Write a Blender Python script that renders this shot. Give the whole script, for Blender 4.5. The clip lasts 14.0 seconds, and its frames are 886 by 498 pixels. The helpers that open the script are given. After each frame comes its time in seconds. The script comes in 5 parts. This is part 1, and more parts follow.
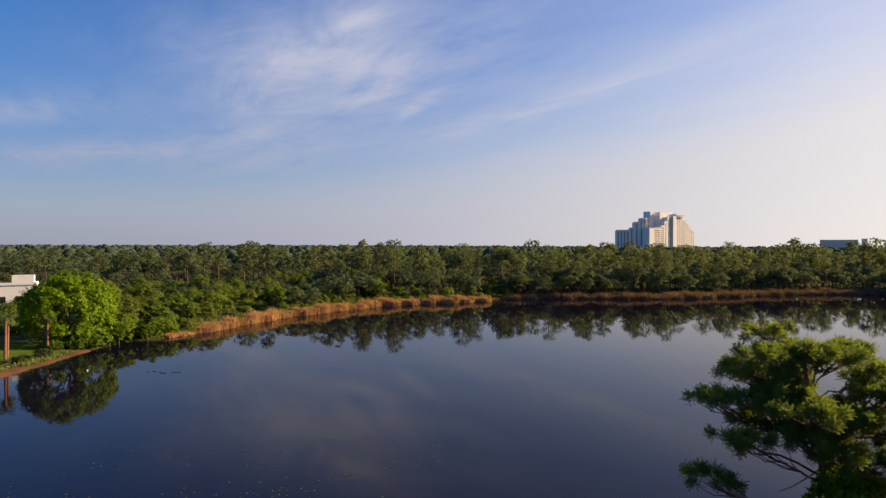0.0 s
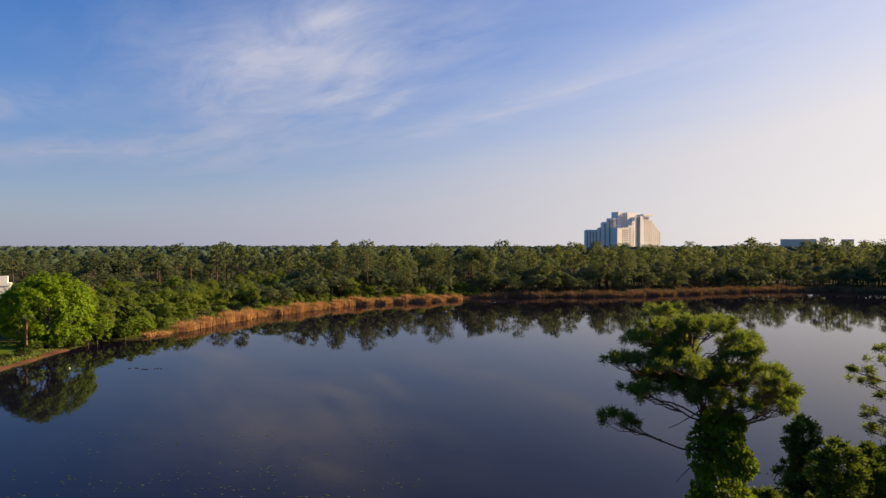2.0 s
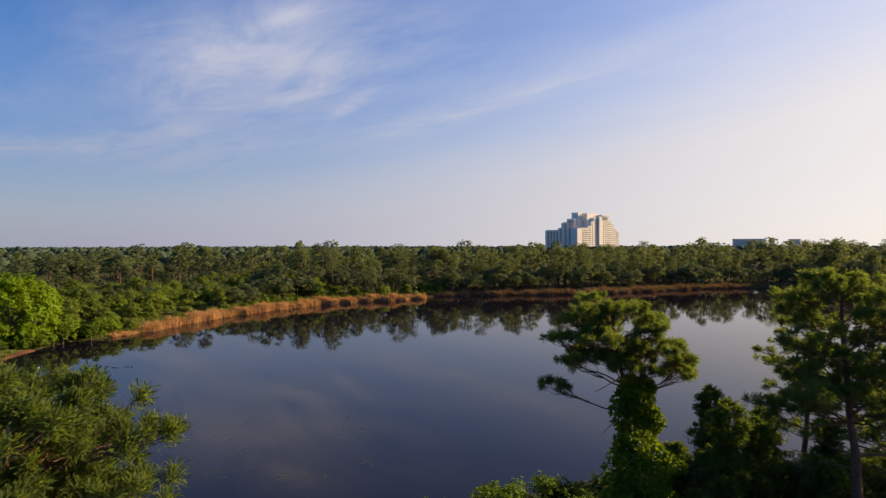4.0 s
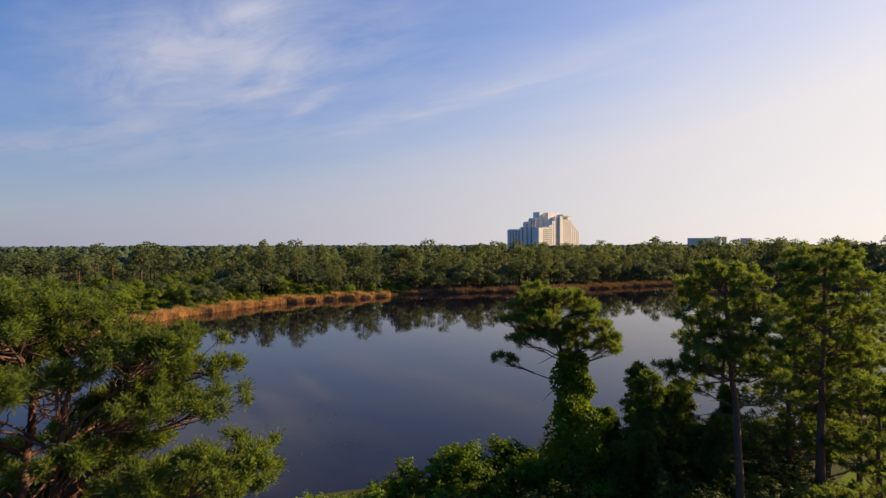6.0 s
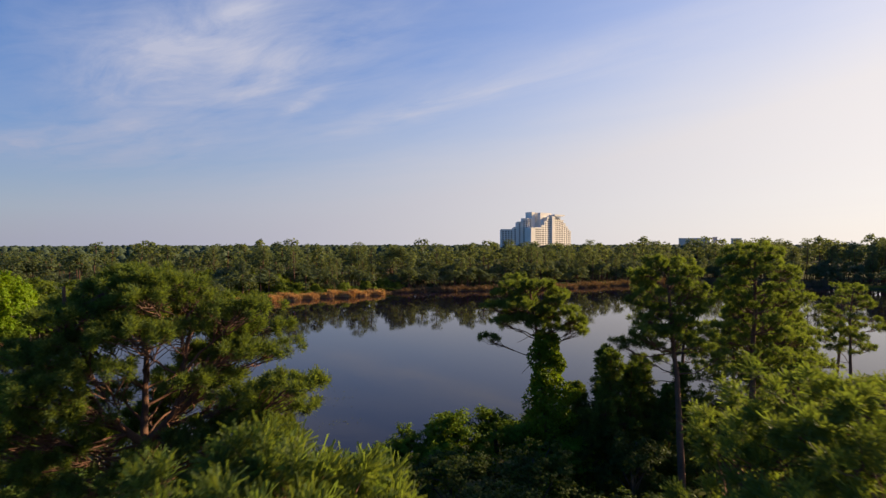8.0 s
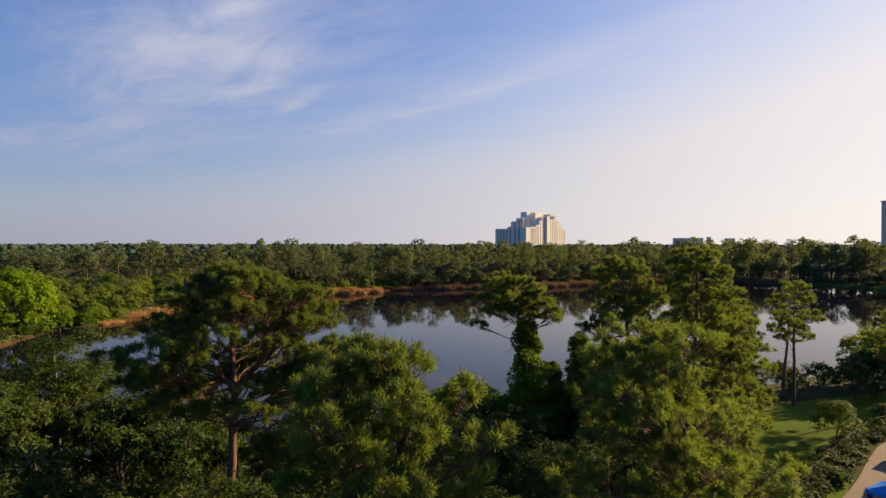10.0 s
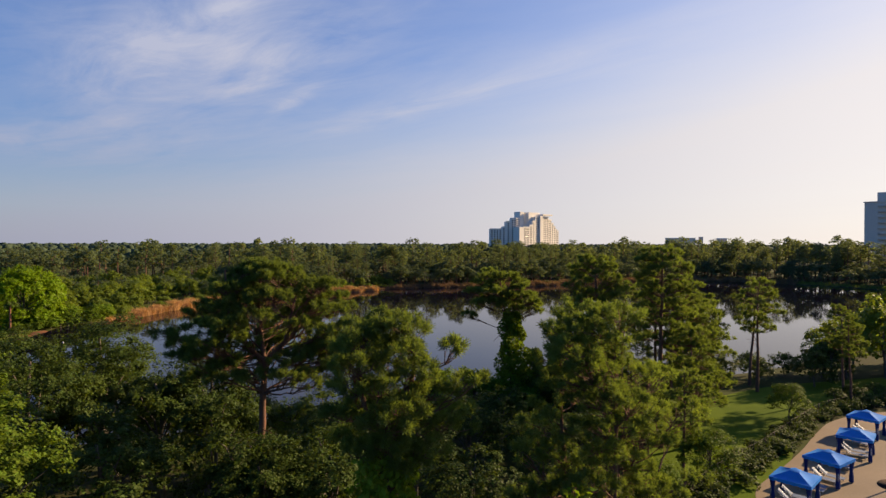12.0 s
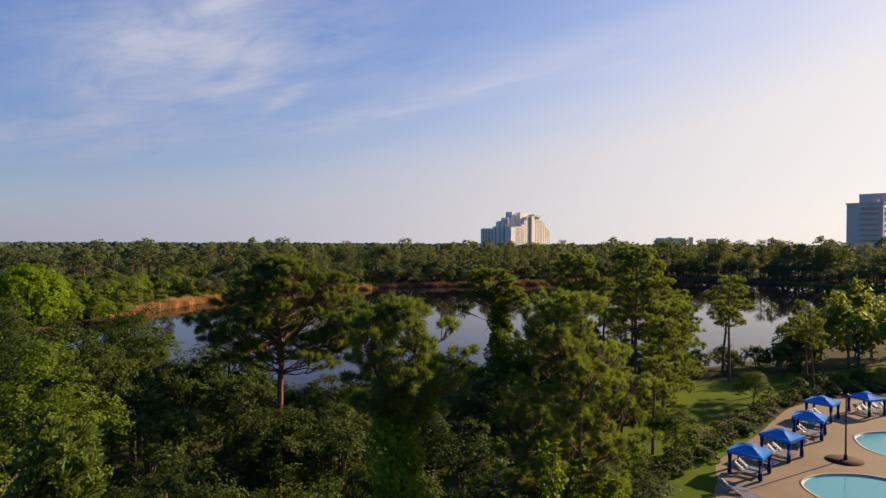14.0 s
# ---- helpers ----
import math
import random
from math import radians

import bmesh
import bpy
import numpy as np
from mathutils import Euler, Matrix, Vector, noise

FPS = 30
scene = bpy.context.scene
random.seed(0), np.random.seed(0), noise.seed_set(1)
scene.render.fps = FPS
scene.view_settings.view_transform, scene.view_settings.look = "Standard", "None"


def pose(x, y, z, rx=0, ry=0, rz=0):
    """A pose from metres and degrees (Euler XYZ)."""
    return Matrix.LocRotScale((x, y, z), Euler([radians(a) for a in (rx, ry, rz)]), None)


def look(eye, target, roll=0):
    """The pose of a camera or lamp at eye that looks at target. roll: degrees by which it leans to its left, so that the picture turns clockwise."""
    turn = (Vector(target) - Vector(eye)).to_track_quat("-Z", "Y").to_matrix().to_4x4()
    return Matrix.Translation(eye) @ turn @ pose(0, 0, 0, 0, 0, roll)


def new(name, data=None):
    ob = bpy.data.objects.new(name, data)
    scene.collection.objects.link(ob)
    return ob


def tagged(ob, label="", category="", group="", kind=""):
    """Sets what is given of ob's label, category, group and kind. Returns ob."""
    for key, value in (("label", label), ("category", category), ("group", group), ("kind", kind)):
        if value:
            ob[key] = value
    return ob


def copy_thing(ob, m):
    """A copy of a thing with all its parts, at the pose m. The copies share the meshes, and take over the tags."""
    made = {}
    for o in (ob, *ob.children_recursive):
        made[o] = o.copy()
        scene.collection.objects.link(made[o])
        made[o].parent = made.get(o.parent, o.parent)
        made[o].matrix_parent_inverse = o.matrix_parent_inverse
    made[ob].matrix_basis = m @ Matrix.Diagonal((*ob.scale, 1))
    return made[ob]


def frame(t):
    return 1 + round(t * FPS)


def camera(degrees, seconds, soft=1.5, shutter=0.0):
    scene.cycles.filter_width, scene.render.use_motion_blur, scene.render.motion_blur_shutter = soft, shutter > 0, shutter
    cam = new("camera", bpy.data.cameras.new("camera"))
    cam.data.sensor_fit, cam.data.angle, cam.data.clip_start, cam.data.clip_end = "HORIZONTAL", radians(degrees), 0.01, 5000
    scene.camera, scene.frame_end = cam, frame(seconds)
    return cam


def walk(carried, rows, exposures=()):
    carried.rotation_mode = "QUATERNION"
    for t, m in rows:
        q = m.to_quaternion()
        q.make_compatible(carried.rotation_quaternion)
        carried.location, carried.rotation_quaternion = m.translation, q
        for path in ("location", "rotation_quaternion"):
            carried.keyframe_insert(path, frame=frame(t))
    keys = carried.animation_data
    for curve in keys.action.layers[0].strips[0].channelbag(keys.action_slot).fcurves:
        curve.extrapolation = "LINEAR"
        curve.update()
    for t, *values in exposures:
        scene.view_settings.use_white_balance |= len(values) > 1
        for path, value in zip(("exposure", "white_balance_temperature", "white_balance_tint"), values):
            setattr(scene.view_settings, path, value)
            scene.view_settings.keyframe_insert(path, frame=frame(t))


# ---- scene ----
cam = camera(74.0, 14.0, soft=1.4, shutter=0.5)
PATH = [
    (0, (0.00, 0.00, 19.99), (-0.07, 100.00, 19.30), 0.17),
    (0.5, (0.01, -1.43, 19.95), (0.71, 98.57, 19.27), 0.13),
    (1, (-0.03, -2.82, 19.92), (2.46, 97.15, 19.26), 0.07),
    (1.5, (-0.01, -4.09, 19.93), (4.04, 95.82, 19.27), 0.06),
    (2, (-0.06, -5.44, 19.97), (4.65, 94.45, 19.32), 0.01),
    (2.5, (-0.19, -6.75, 19.99), (5.44, 93.09, 19.34), -0.03),
    (3, (-0.31, -7.98, 19.98), (6.18, 91.81, 19.37), -0.06),
    (3.5, (-0.43, -9.24, 19.96), (7.37, 90.46, 19.36), -0.06),
    (4, (-0.59, -10.51, 19.94), (10.36, 88.89, 19.33), -0.12),
    (4.2, (-0.66, -11.03, 19.93), (11.48, 88.23, 19.31), -0.15),
    (6.3, (-1.61, -16.71, 19.79), (15.72, 81.77, 19.02), -0.16),
    (6.5, (-1.67, -17.25, 19.77), (15.76, 81.22, 19.01), -0.17),
    (7, (-1.94, -18.73, 19.71), (15.82, 79.67, 18.94), -0.23),
    (7.5, (-2.27, -20.32, 19.65), (15.65, 78.05, 18.85), -0.17),
    (7.7, (-2.41, -21.00, 19.63), (15.68, 77.35, 18.83), -0.15),
    (9.8, (-4.37, -30.00, 19.94), (14.58, 68.18, 19.05), 0.07),
    (10, (-4.48, -30.61, 19.94), (14.57, 67.55, 18.99), 0.06),
    (10.5, (-4.79, -32.14, 19.90), (14.47, 65.99, 18.92), 0.08),
    (11, (-5.08, -33.64, 19.89), (14.50, 64.42, 18.91), 0.07),
    (11.5, (-5.35, -35.14, 19.89), (14.47, 62.87, 18.87), 0.09),
    (12, (-5.64, -36.50, 19.89), (14.42, 61.46, 18.87), 0.12),
    (12.5, (-5.94, -37.78, 19.89), (14.44, 60.11, 18.87), 0.15),
    (13, (-6.26, -39.02, 19.87), (14.49, 58.79, 18.83), 0.18),
    (13.5, (-6.57, -40.24, 19.87), (14.52, 57.50, 18.82), 0.19),
    (14, (-6.89, -41.41, 19.88), (14.53, 56.27, 18.82), 0.24),
]
walk(cam, [(t, look(eye, target, roll)) for t, eye, target, roll in PATH], [(0.0, 0.94, 6850, 15), (14.0, 0.94, 6850, 15)])

# ---- world, sun ----
SUN_AZ, SUN_EL = radians(74.0), radians(21.0)
world = bpy.data.worlds.new("world")
scene.world = world
world.use_nodes = True
wt = world.node_tree
wt.nodes.clear()


def wnode(kind):
    return wt.nodes.new(kind)


def wmath(op, a, b=None, c=None):
    n = wnode("ShaderNodeMath")
    n.operation = op
    for i, v in enumerate((a, b, c)):
        if v is None:
            continue
        if isinstance(v, (int, float)):
            n.inputs[i].default_value = v
        else:
            wt.links.new(v, n.inputs[i])
    return n.outputs[0]


sky = wnode("ShaderNodeTexSky")
sky.sky_type, sky.sun_disc = "NISHITA", False
sky.sun_elevation, sky.sun_rotation = SUN_EL, SUN_AZ
sky.air_density, sky.dust_density, sky.ozone_density = 1.0, 0.6, 4.0
coord = wnode("ShaderNodeTexCoord")
split = wnode("ShaderNodeSeparateXYZ")
wt.links.new(coord.outputs["Generated"], split.inputs[0])
dx, dy, dz = split.outputs
high = wmath("MAXIMUM", dz, 0.035)
cu, cv = wmath("DIVIDE", dx, high), wmath("DIVIDE", dy, high)


def wnoise(rot, scale, detail, rough, distort, seed):
    """Noise over the cloud layer, drawn out along the direction rot."""
    c, s = math.cos(radians(rot)), math.sin(radians(rot))
    along = wmath("MULTIPLY_ADD", wmath("ADD", wmath("MULTIPLY", cu, c), wmath("MULTIPLY", cv, s)), scale[0], seed)
    cross = wmath("MULTIPLY_ADD", wmath("SUBTRACT", wmath("MULTIPLY", cv, c), wmath("MULTIPLY", cu, s)), scale[1], seed * 0.7)
    v = wnode("ShaderNodeCombineXYZ")
    wt.links.new(along, v.inputs[0]), wt.links.new(cross, v.inputs[1])
    n = wnode("ShaderNodeTexNoise")
    n.inputs["Scale"].default_value, n.inputs["Detail"].default_value = 1.0, detail
    n.inputs["Roughness"].default_value, n.inputs["Distortion"].default_value = rough, distort
    wt.links.new(v.outputs[0], n.inputs["Vector"])
    return n.outputs["Fac"]


def bank(u, v, angle, length, width):
    """A soft-edged cirrus bank at (u, v) of the cloud layer, drawn out along angle."""
    c, s = math.cos(radians(angle)), math.sin(radians(angle))
    a, b = wmath("SUBTRACT", cu, u), wmath("SUBTRACT", cv, v)
    along = wmath("DIVIDE", wmath("ADD", wmath("MULTIPLY", a, c), wmath("MULTIPLY", b, s)), length)
    cross = wmath("DIVIDE", wmath("SUBTRACT", wmath("MULTIPLY", b, c), wmath("MULTIPLY", a, s)), width)
    r = wmath("ADD", wmath("MULTIPLY", along, along), wmath("MULTIPLY", cross, cross))
    return wmath("EXPONENT", wmath("MULTIPLY", r, -1.0))


streaks = wnoise(122, (0.45, 1.5), 7, 0.6, 0.6, 3.1)
fine = wnoise(135, (1.2, 3.6), 6, 0.62, 0.9, 8.4)
veil = wnoise(115, (0.16, 0.45), 4, 0.55, 0.3, 1.7)
banks = bank(-0.85, 3.45, 120, 1.0, 0.6)
for spec in ((-0.6, 2.85, 126, 0.6, 0.2), (-0.42, 3.85, 118, 0.5, 0.2), (-1.3, 4.6, 128, 1.1, 0.45), (-3.4, 4.5, 160, 1.0, 0.4), (-4.2, 6.4, 165, 2.0, 0.6),
             (-2.4, 7.2, 130, 2.4, 0.8)):
    banks = wmath("ADD", banks, bank(*spec))
wisps = wmath("MULTIPLY", wmath("SUBTRACT", wmath("ADD", wmath("MULTIPLY", streaks, 1.2), wmath("MULTIPLY", fine, 0.7)), 0.55), 1.1)
cloud = wmath("MULTIPLY", wmath("MAXIMUM", wisps, 0.0), wmath("MULTIPLY", wmath("MINIMUM", banks, 1.0), 0.5))
# the thin film that the wisps lie in, and its brighter ridges
mottle = wnoise(128, (1.0, 2.2), 8, 0.64, 0.9, 5.2)
mottle = wmath("MINIMUM", wmath("MAXIMUM", wmath("MULTIPLY", wmath("SUBTRACT", wmath("ADD", wmath("MULTIPLY", mottle, 0.7), wmath("MULTIPLY", streaks, 0.3)), 0.32), 2.7), 0.0), 1.2)
for weight, spec in ((0.8, (-0.75, 3.5, 122, 1.5, 0.8)), (0.6, (-0.55, 2.85, 130, 0.55, 0.09)), (0.75, (-0.2, 4.28, 108, 0.42, 0.08)), (0.4, (-0.42, 3.9, 116, 0.4, 0.11)),
                     (0.5, (0.75, 4.1, 120, 1.9, 0.3)), (0.6, (-3.1, 4.4, 150, 0.9, 0.4)), (0.6, (-3.6, 6.6, 155, 2.6, 0.9))):
    cloud = wmath("MULTIPLY_ADD", wmath("MULTIPLY", bank(*spec), mottle), weight, cloud)
# a broad thin sheet of cirrostratus on the sunward side
sheet_edge = wmath("ADD", wmath("MULTIPLY", wmath("ADD", cu, 1.37), 0.848), wmath("MULTIPLY", wmath("SUBTRACT", cv, 7.75), 0.528))
sheet_edge = wmath("DIVIDE", wmath("ADD", sheet_edge, 1.3), 4.2)
sheet_edge = wmath("MINIMUM", wmath("MAXIMUM", wmath("ADD", sheet_edge, wmath("MULTIPLY", wmath("SUBTRACT", streaks, 0.5), 1.1)), 0.0), 1.0)
cloud = wmath("ADD", cloud, wmath("MULTIPLY", sheet_edge, wmath("ADD", wmath("MULTIPLY", veil, 0.55), 0.08)))
cloud = wmath("MINIMUM", cloud, 0.9)
# cirrus and mist grow brighter towards the sun
toward = wmath("ADD", wmath("MULTIPLY", dx, math.sin(SUN_AZ)), wmath("MULTIPLY", dy, math.cos(SUN_AZ)))
toward = wmath("POWER", wmath("MAXIMUM", wmath("ADD", wmath("MULTIPLY", toward, 0.5), 0.5), 0.0), 2.6)
low = wmath("EXPONENT", wmath("MULTIPLY", wmath("POWER", wmath("MULTIPLY", wmath("MAXIMUM", dz, 0.0), 4.2), 1.6), -1.0))
mist = wmath("MINIMUM", wmath("ADD", wmath("MULTIPLY", wmath("POWER", toward, 1.6), 0.8), wmath("MULTIPLY", low, 0.86)), 0.94)


def wmix(factor, a, b):
    n = wnode("ShaderNodeMix")
    n.data_type = "RGBA"
    wt.links.new(factor, n.inputs[0])
    for socket, v in ((n.inputs[6], a), (n.inputs[7], b)):
        if isinstance(v, tuple):
            socket.default_value = (*v, 1)
        else:
            wt.links.new(v, socket)
    return n.outputs[2]


vivid = wnode("ShaderNodeHueSaturation")
vivid.inputs["Saturation"].default_value, vivid.inputs["Value"].default_value = 1.72, 1.1
vivid.inputs["Hue"].default_value = 0.511
wt.links.new(sky.outputs[0], vivid.inputs["Color"])
cirrus = wmix(toward, (3.0, 3.5, 4.8), (6.5, 6.4, 6.25))
haze = wmix(toward, (1.75, 2.02, 3.0), (6.5, 6.35, 6.1))
whole = wmix(mist, wmix(cloud, vivid.outputs[0], cirrus), haze)
back = wnode("ShaderNodeBackground")
back.inputs[1].default_value = 0.078
wt.links.new(whole, back.inputs[0])
wt.links.new(back.outputs[0], wnode("ShaderNodeOutputWorld").inputs[0])

sun = bpy.data.lights.new("sun", "SUN")
sun.energy, sun.angle, sun.color = 5.0, radians(0.8), (1.0, 0.78, 0.48)
sun_way = Vector((math.sin(SUN_AZ) * math.cos(SUN_EL), math.cos(SUN_AZ) * math.cos(SUN_EL), math.sin(SUN_EL)))
new("sun", sun).matrix_world = look(sun_way * 100, (0, 0, 0))


# ---- materials ----
def material(name, base, other=None, rough=0.8, scale=2.0, fine_scale=None, bump=0.0, metal=0.0, island=0.0, through_light=0.0, spec=0.15):
    """A surface of two colours mixed by noise at two scales, with relief; island: brightness change from piece to piece."""
    m = bpy.data.materials.new(name)
    m.use_nodes = True
    t = m.node_tree
    p = t.nodes["Principled BSDF"]
    p.inputs["Roughness"].default_value, p.inputs["Metallic"].default_value = rough, metal
    p.inputs["Specular IOR Level"].default_value = spec
    other = other or tuple(c * 0.75 for c in base)
    pos = t.nodes.new("ShaderNodeTexCoord").outputs["Object"]
    n1 = t.nodes.new("ShaderNodeTexNoise")
    n1.inputs["Scale"].default_value, n1.inputs["Detail"].default_value = scale, 5
    n2 = t.nodes.new("ShaderNodeTexNoise")
    n2.inputs["Scale"].default_value, n2.inputs["Detail"].default_value = fine_scale or scale * 9, 4
    t.links.new(pos, n1.inputs["Vector"]), t.links.new(pos, n2.inputs["Vector"])
    add = t.nodes.new("ShaderNodeMath")
    add.operation = "MULTIPLY_ADD"
    t.links.new(n2.outputs["Fac"], add.inputs[0])
    add.inputs[1].default_value = 0.5
    t.links.new(n1.outputs["Fac"], add.inputs[2])
    ramp = t.nodes.new("ShaderNodeMapRange")
    ramp.inputs[1].default_value, ramp.inputs[2].default_value = 0.55, 0.95
    t.links.new(add.outputs[0], ramp.inputs[0])
    mix = t.nodes.new("ShaderNodeMix")
    mix.data_type = "RGBA"
    t.links.new(ramp.outputs[0], mix.inputs[0])
    mix.inputs[6].default_value, mix.inputs[7].default_value = (*base, 1), (*other, 1)
    colour = mix.outputs[2]
    if island:
        geo, info = t.nodes.new("ShaderNodeNewGeometry"), t.nodes.new("ShaderNodeObjectInfo")
        s = t.nodes.new("ShaderNodeMath")
        s.operation = "MULTIPLY_ADD"
        t.links.new(info.outputs["Random"], s.inputs[0])
        s.inputs[1].default_value = 0.5
        t.links.new(geo.outputs["Random Per Island"], s.inputs[2])
        r = t.nodes.new("ShaderNodeMapRange")
        r.inputs[2].default_value = 1.5
        r.inputs[3].default_value, r.inputs[4].default_value = 1 - island, 1 + island
        t.links.new(s.outputs[0], r.inputs[0])
        hsv = t.nodes.new("ShaderNodeHueSaturation")
        t.links.new(r.outputs[0], hsv.inputs["Value"])
        t.links.new(colour, hsv.inputs["Color"])
        hue = t.nodes.new("ShaderNodeMapRange")
        hue.inputs[3].default_value, hue.inputs[4].default_value = 0.485, 0.515
        t.links.new(geo.outputs["Random Per Island"], hue.inputs[0])
        t.links.new(hue.outputs[0], hsv.inputs["Hue"])
        colour = hsv.outputs[0]
    t.links.new(colour, p.inputs["Base Color"])
    if bump:
        b = t.nodes.new("ShaderNodeBump")
        b.inputs["Strength"].default_value, b.inputs["Distance"].default_value = 1.0, bump
        t.links.new(add.outputs[0], b.inputs["Height"])
        t.links.new(b.outputs[0], p.inputs["Normal"])
    if through_light:
        out = t.nodes["Material Output"]
        tr, sh = t.nodes.new("ShaderNodeBsdfTranslucent"), t.nodes.new("ShaderNodeMixShader")
        warm = t.nodes.new("ShaderNodeMix")
        warm.data_type, warm.blend_type = "RGBA", "MULTIPLY"
        warm.inputs[0].default_value = 1.0
        t.links.new(colour, warm.inputs[6])
        warm.inputs[7].default_value = (1.5, 1.35, 0.5, 1)
        t.links.new(warm.outputs[2], tr.inputs["Color"])
        sh.inputs[0].default_value = through_light
        t.links.new(p.outputs[0], sh.inputs[1]), t.links.new(tr.outputs[0], sh.inputs[2])
        t.links.new(sh.outputs[0], out.inputs["Surface"])
    return m


BARK = material("pine_bark", (0.18, 0.09, 0.058), (0.09, 0.055, 0.042), 0.9, 1.6, 14, 0.03)
OAK_BARK = material("grey_bark", (0.13, 0.11, 0.09), (0.07, 0.06, 0.05), 0.9, 2.0, 16, 0.03)
PALM_BARK = material("palm_bark", (0.26, 0.12, 0.075), (0.16, 0.08, 0.055), 0.9, 2.0, 20, 0.02)
# a little haze put into the needle colour as extra blue
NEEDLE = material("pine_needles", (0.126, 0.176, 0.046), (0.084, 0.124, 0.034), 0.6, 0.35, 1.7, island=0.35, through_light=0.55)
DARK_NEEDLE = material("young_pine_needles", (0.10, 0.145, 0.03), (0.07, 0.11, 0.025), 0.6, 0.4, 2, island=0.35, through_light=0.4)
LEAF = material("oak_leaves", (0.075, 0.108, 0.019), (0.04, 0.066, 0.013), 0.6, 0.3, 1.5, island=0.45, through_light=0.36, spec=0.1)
VINE = material("vine_leaves", (0.155, 0.23, 0.018), (0.10, 0.16, 0.015), 0.6, 0.4, 2, island=0.45, through_light=0.4, spec=0.08)
# brighter copy of the oak leaves, with sunlight put into the colour
SUNLIT_LEAF = material("sunlit_leaves", (0.125, 0.18, 0.018), (0.078, 0.126, 0.014), 0.6, 0.3, 1.5, island=0.5, through_light=0.38, spec=0.08)
LIME = material("bright_spring_leaves", (0.21, 0.31, 0.010), (0.14, 0.23, 0.010), 0.5, 0.25, 1.2, island=0.3, through_light=0.42)
WILLOW = material("shoreline_shrub_leaves", (0.19, 0.245, 0.036), (0.135, 0.19, 0.028), 0.5, 0.12, 1.0, island=0.3, through_light=0.52)
# aerial haze put into the colour: lighter and greyer than the near leaves
FAR_LEAF = material("hazed_far_leaves", (0.135, 0.17, 0.085), (0.095, 0.13, 0.07), 0.6, 0.03, 0.25, island=0.2, through_light=0.52, spec=0.1)
# colour darkened to stand for shade between leaves that closed domes lack
CANOPY = material("shaded_canopy", (0.062, 0.085, 0.05), (0.036, 0.054, 0.032), 0.8, 0.12, 0.9, 0.7, spec=0.05)
PALM_LEAF = material("palm_fronds", (0.10, 0.14, 0.03), (0.07, 0.10, 0.025), 0.5, 1, 5, island=0.3, through_light=0.25)
REED = material("dry_reeds", (0.50, 0.30, 0.145), (0.35, 0.20, 0.10), 0.8, 0.12, 1.2, island=0.35, through_light=0.25)
RED_REED = material("brown_reeds", (0.22, 0.13, 0.075), (0.14, 0.09, 0.05), 0.8, 0.12, 2, island=0.4, through_light=0.2)
GRASS_TUFT = material("shore_grass", (0.16, 0.19, 0.04), (0.10, 0.14, 0.03), 0.7, 0.15, 2, island=0.35, through_light=0.25)
SOIL = material("ground_litter", (0.055, 0.068, 0.018), (0.05, 0.045, 0.02), 0.95, 0.12, 3, 0.05, spec=0.05)
LAWN = material("mown_grass", (0.105, 0.15, 0.012), (0.07, 0.108, 0.01), 0.9, 0.15, 22, 0.03, spec=0.03)
MULCH = material("red_mulch", (0.085, 0.036, 0.025), (0.045, 0.022, 0.017), 0.95, 0.5, 12, 0.03)
EARTH = material("bare_earth", (0.16, 0.07, 0.036), (0.075, 0.042, 0.025), 0.95, 0.3, 5, 0.06, spec=0.05)
DECKING = material("buff_concrete", (0.245, 0.18, 0.12), (0.195, 0.143, 0.097), 0.8, 0.25, 8, 0.004)
COPING = material("pale_coping", (0.33, 0.26, 0.19), (0.27, 0.21, 0.155), 0.7, 0.8, 12, 0.003)
POOL_TILE = material("pool_plaster", (0.38, 0.66, 0.72), (0.30, 0.58, 0.66), 0.5, 0.6, 9)
CANVAS = material("blue_canvas", (0.012, 0.25, 0.80), (0.010, 0.20, 0.68), 0.75, 0.9, 30, 0.004, through_light=0.25)
NAVY = material("navy_drape", (0.012, 0.03, 0.14), (0.009, 0.02, 0.10), 0.8, 2, 30, 0.006)
METAL = material("white_metal", (0.40, 0.40, 0.40), (0.33, 0.33, 0.33), 0.4, 3, 30, spec=0.5)
STRAP = material("pale_blue_sling", (0.17, 0.21, 0.32), (0.12, 0.15, 0.25), 0.6, 2, 40)
WHITE = material("white_stucco", (0.78, 0.75, 0.70), (0.68, 0.65, 0.60), 0.8, 0.15, 3, 0.004)
CONCRETE = material("cream_concrete", (0.82, 0.76, 0.68), (0.75, 0.69, 0.61), 0.85, 0.05, 1, 0.01)
# rose wall colour made paler and warmer for haze and against blue shade
PINKISH = material("hazed_rose_concrete", (0.84, 0.64, 0.52), (0.76, 0.57, 0.46), 0.85, 0.05, 1, 0.01)
ROOFING = material("grey_roofing", (0.20, 0.19, 0.18), (0.15, 0.14, 0.14), 0.9, 0.2, 4, 0.01)
DARK_GLASS = material("dark_window_glass", (0.035, 0.04, 0.05), (0.02, 0.025, 0.03), 0.12, 0.3, 2, spec=0.5)
# window glass with distance haze put into its pale colour
HAZY_GLASS = material("hazed_window_glass", (0.34, 0.31, 0.29), (0.26, 0.24, 0.23), 0.25, 0.3, 2, spec=0.5)
BALCONY_GLASS = material("brown_balcony_glass", (0.12, 0.085, 0.06), (0.08, 0.06, 0.05), 0.25, 0.3, 2, spec=0.5)
DARK_METAL = material("bronze_metal", (0.06, 0.042, 0.034), (0.04, 0.03, 0.025), 0.55, 3, 20)
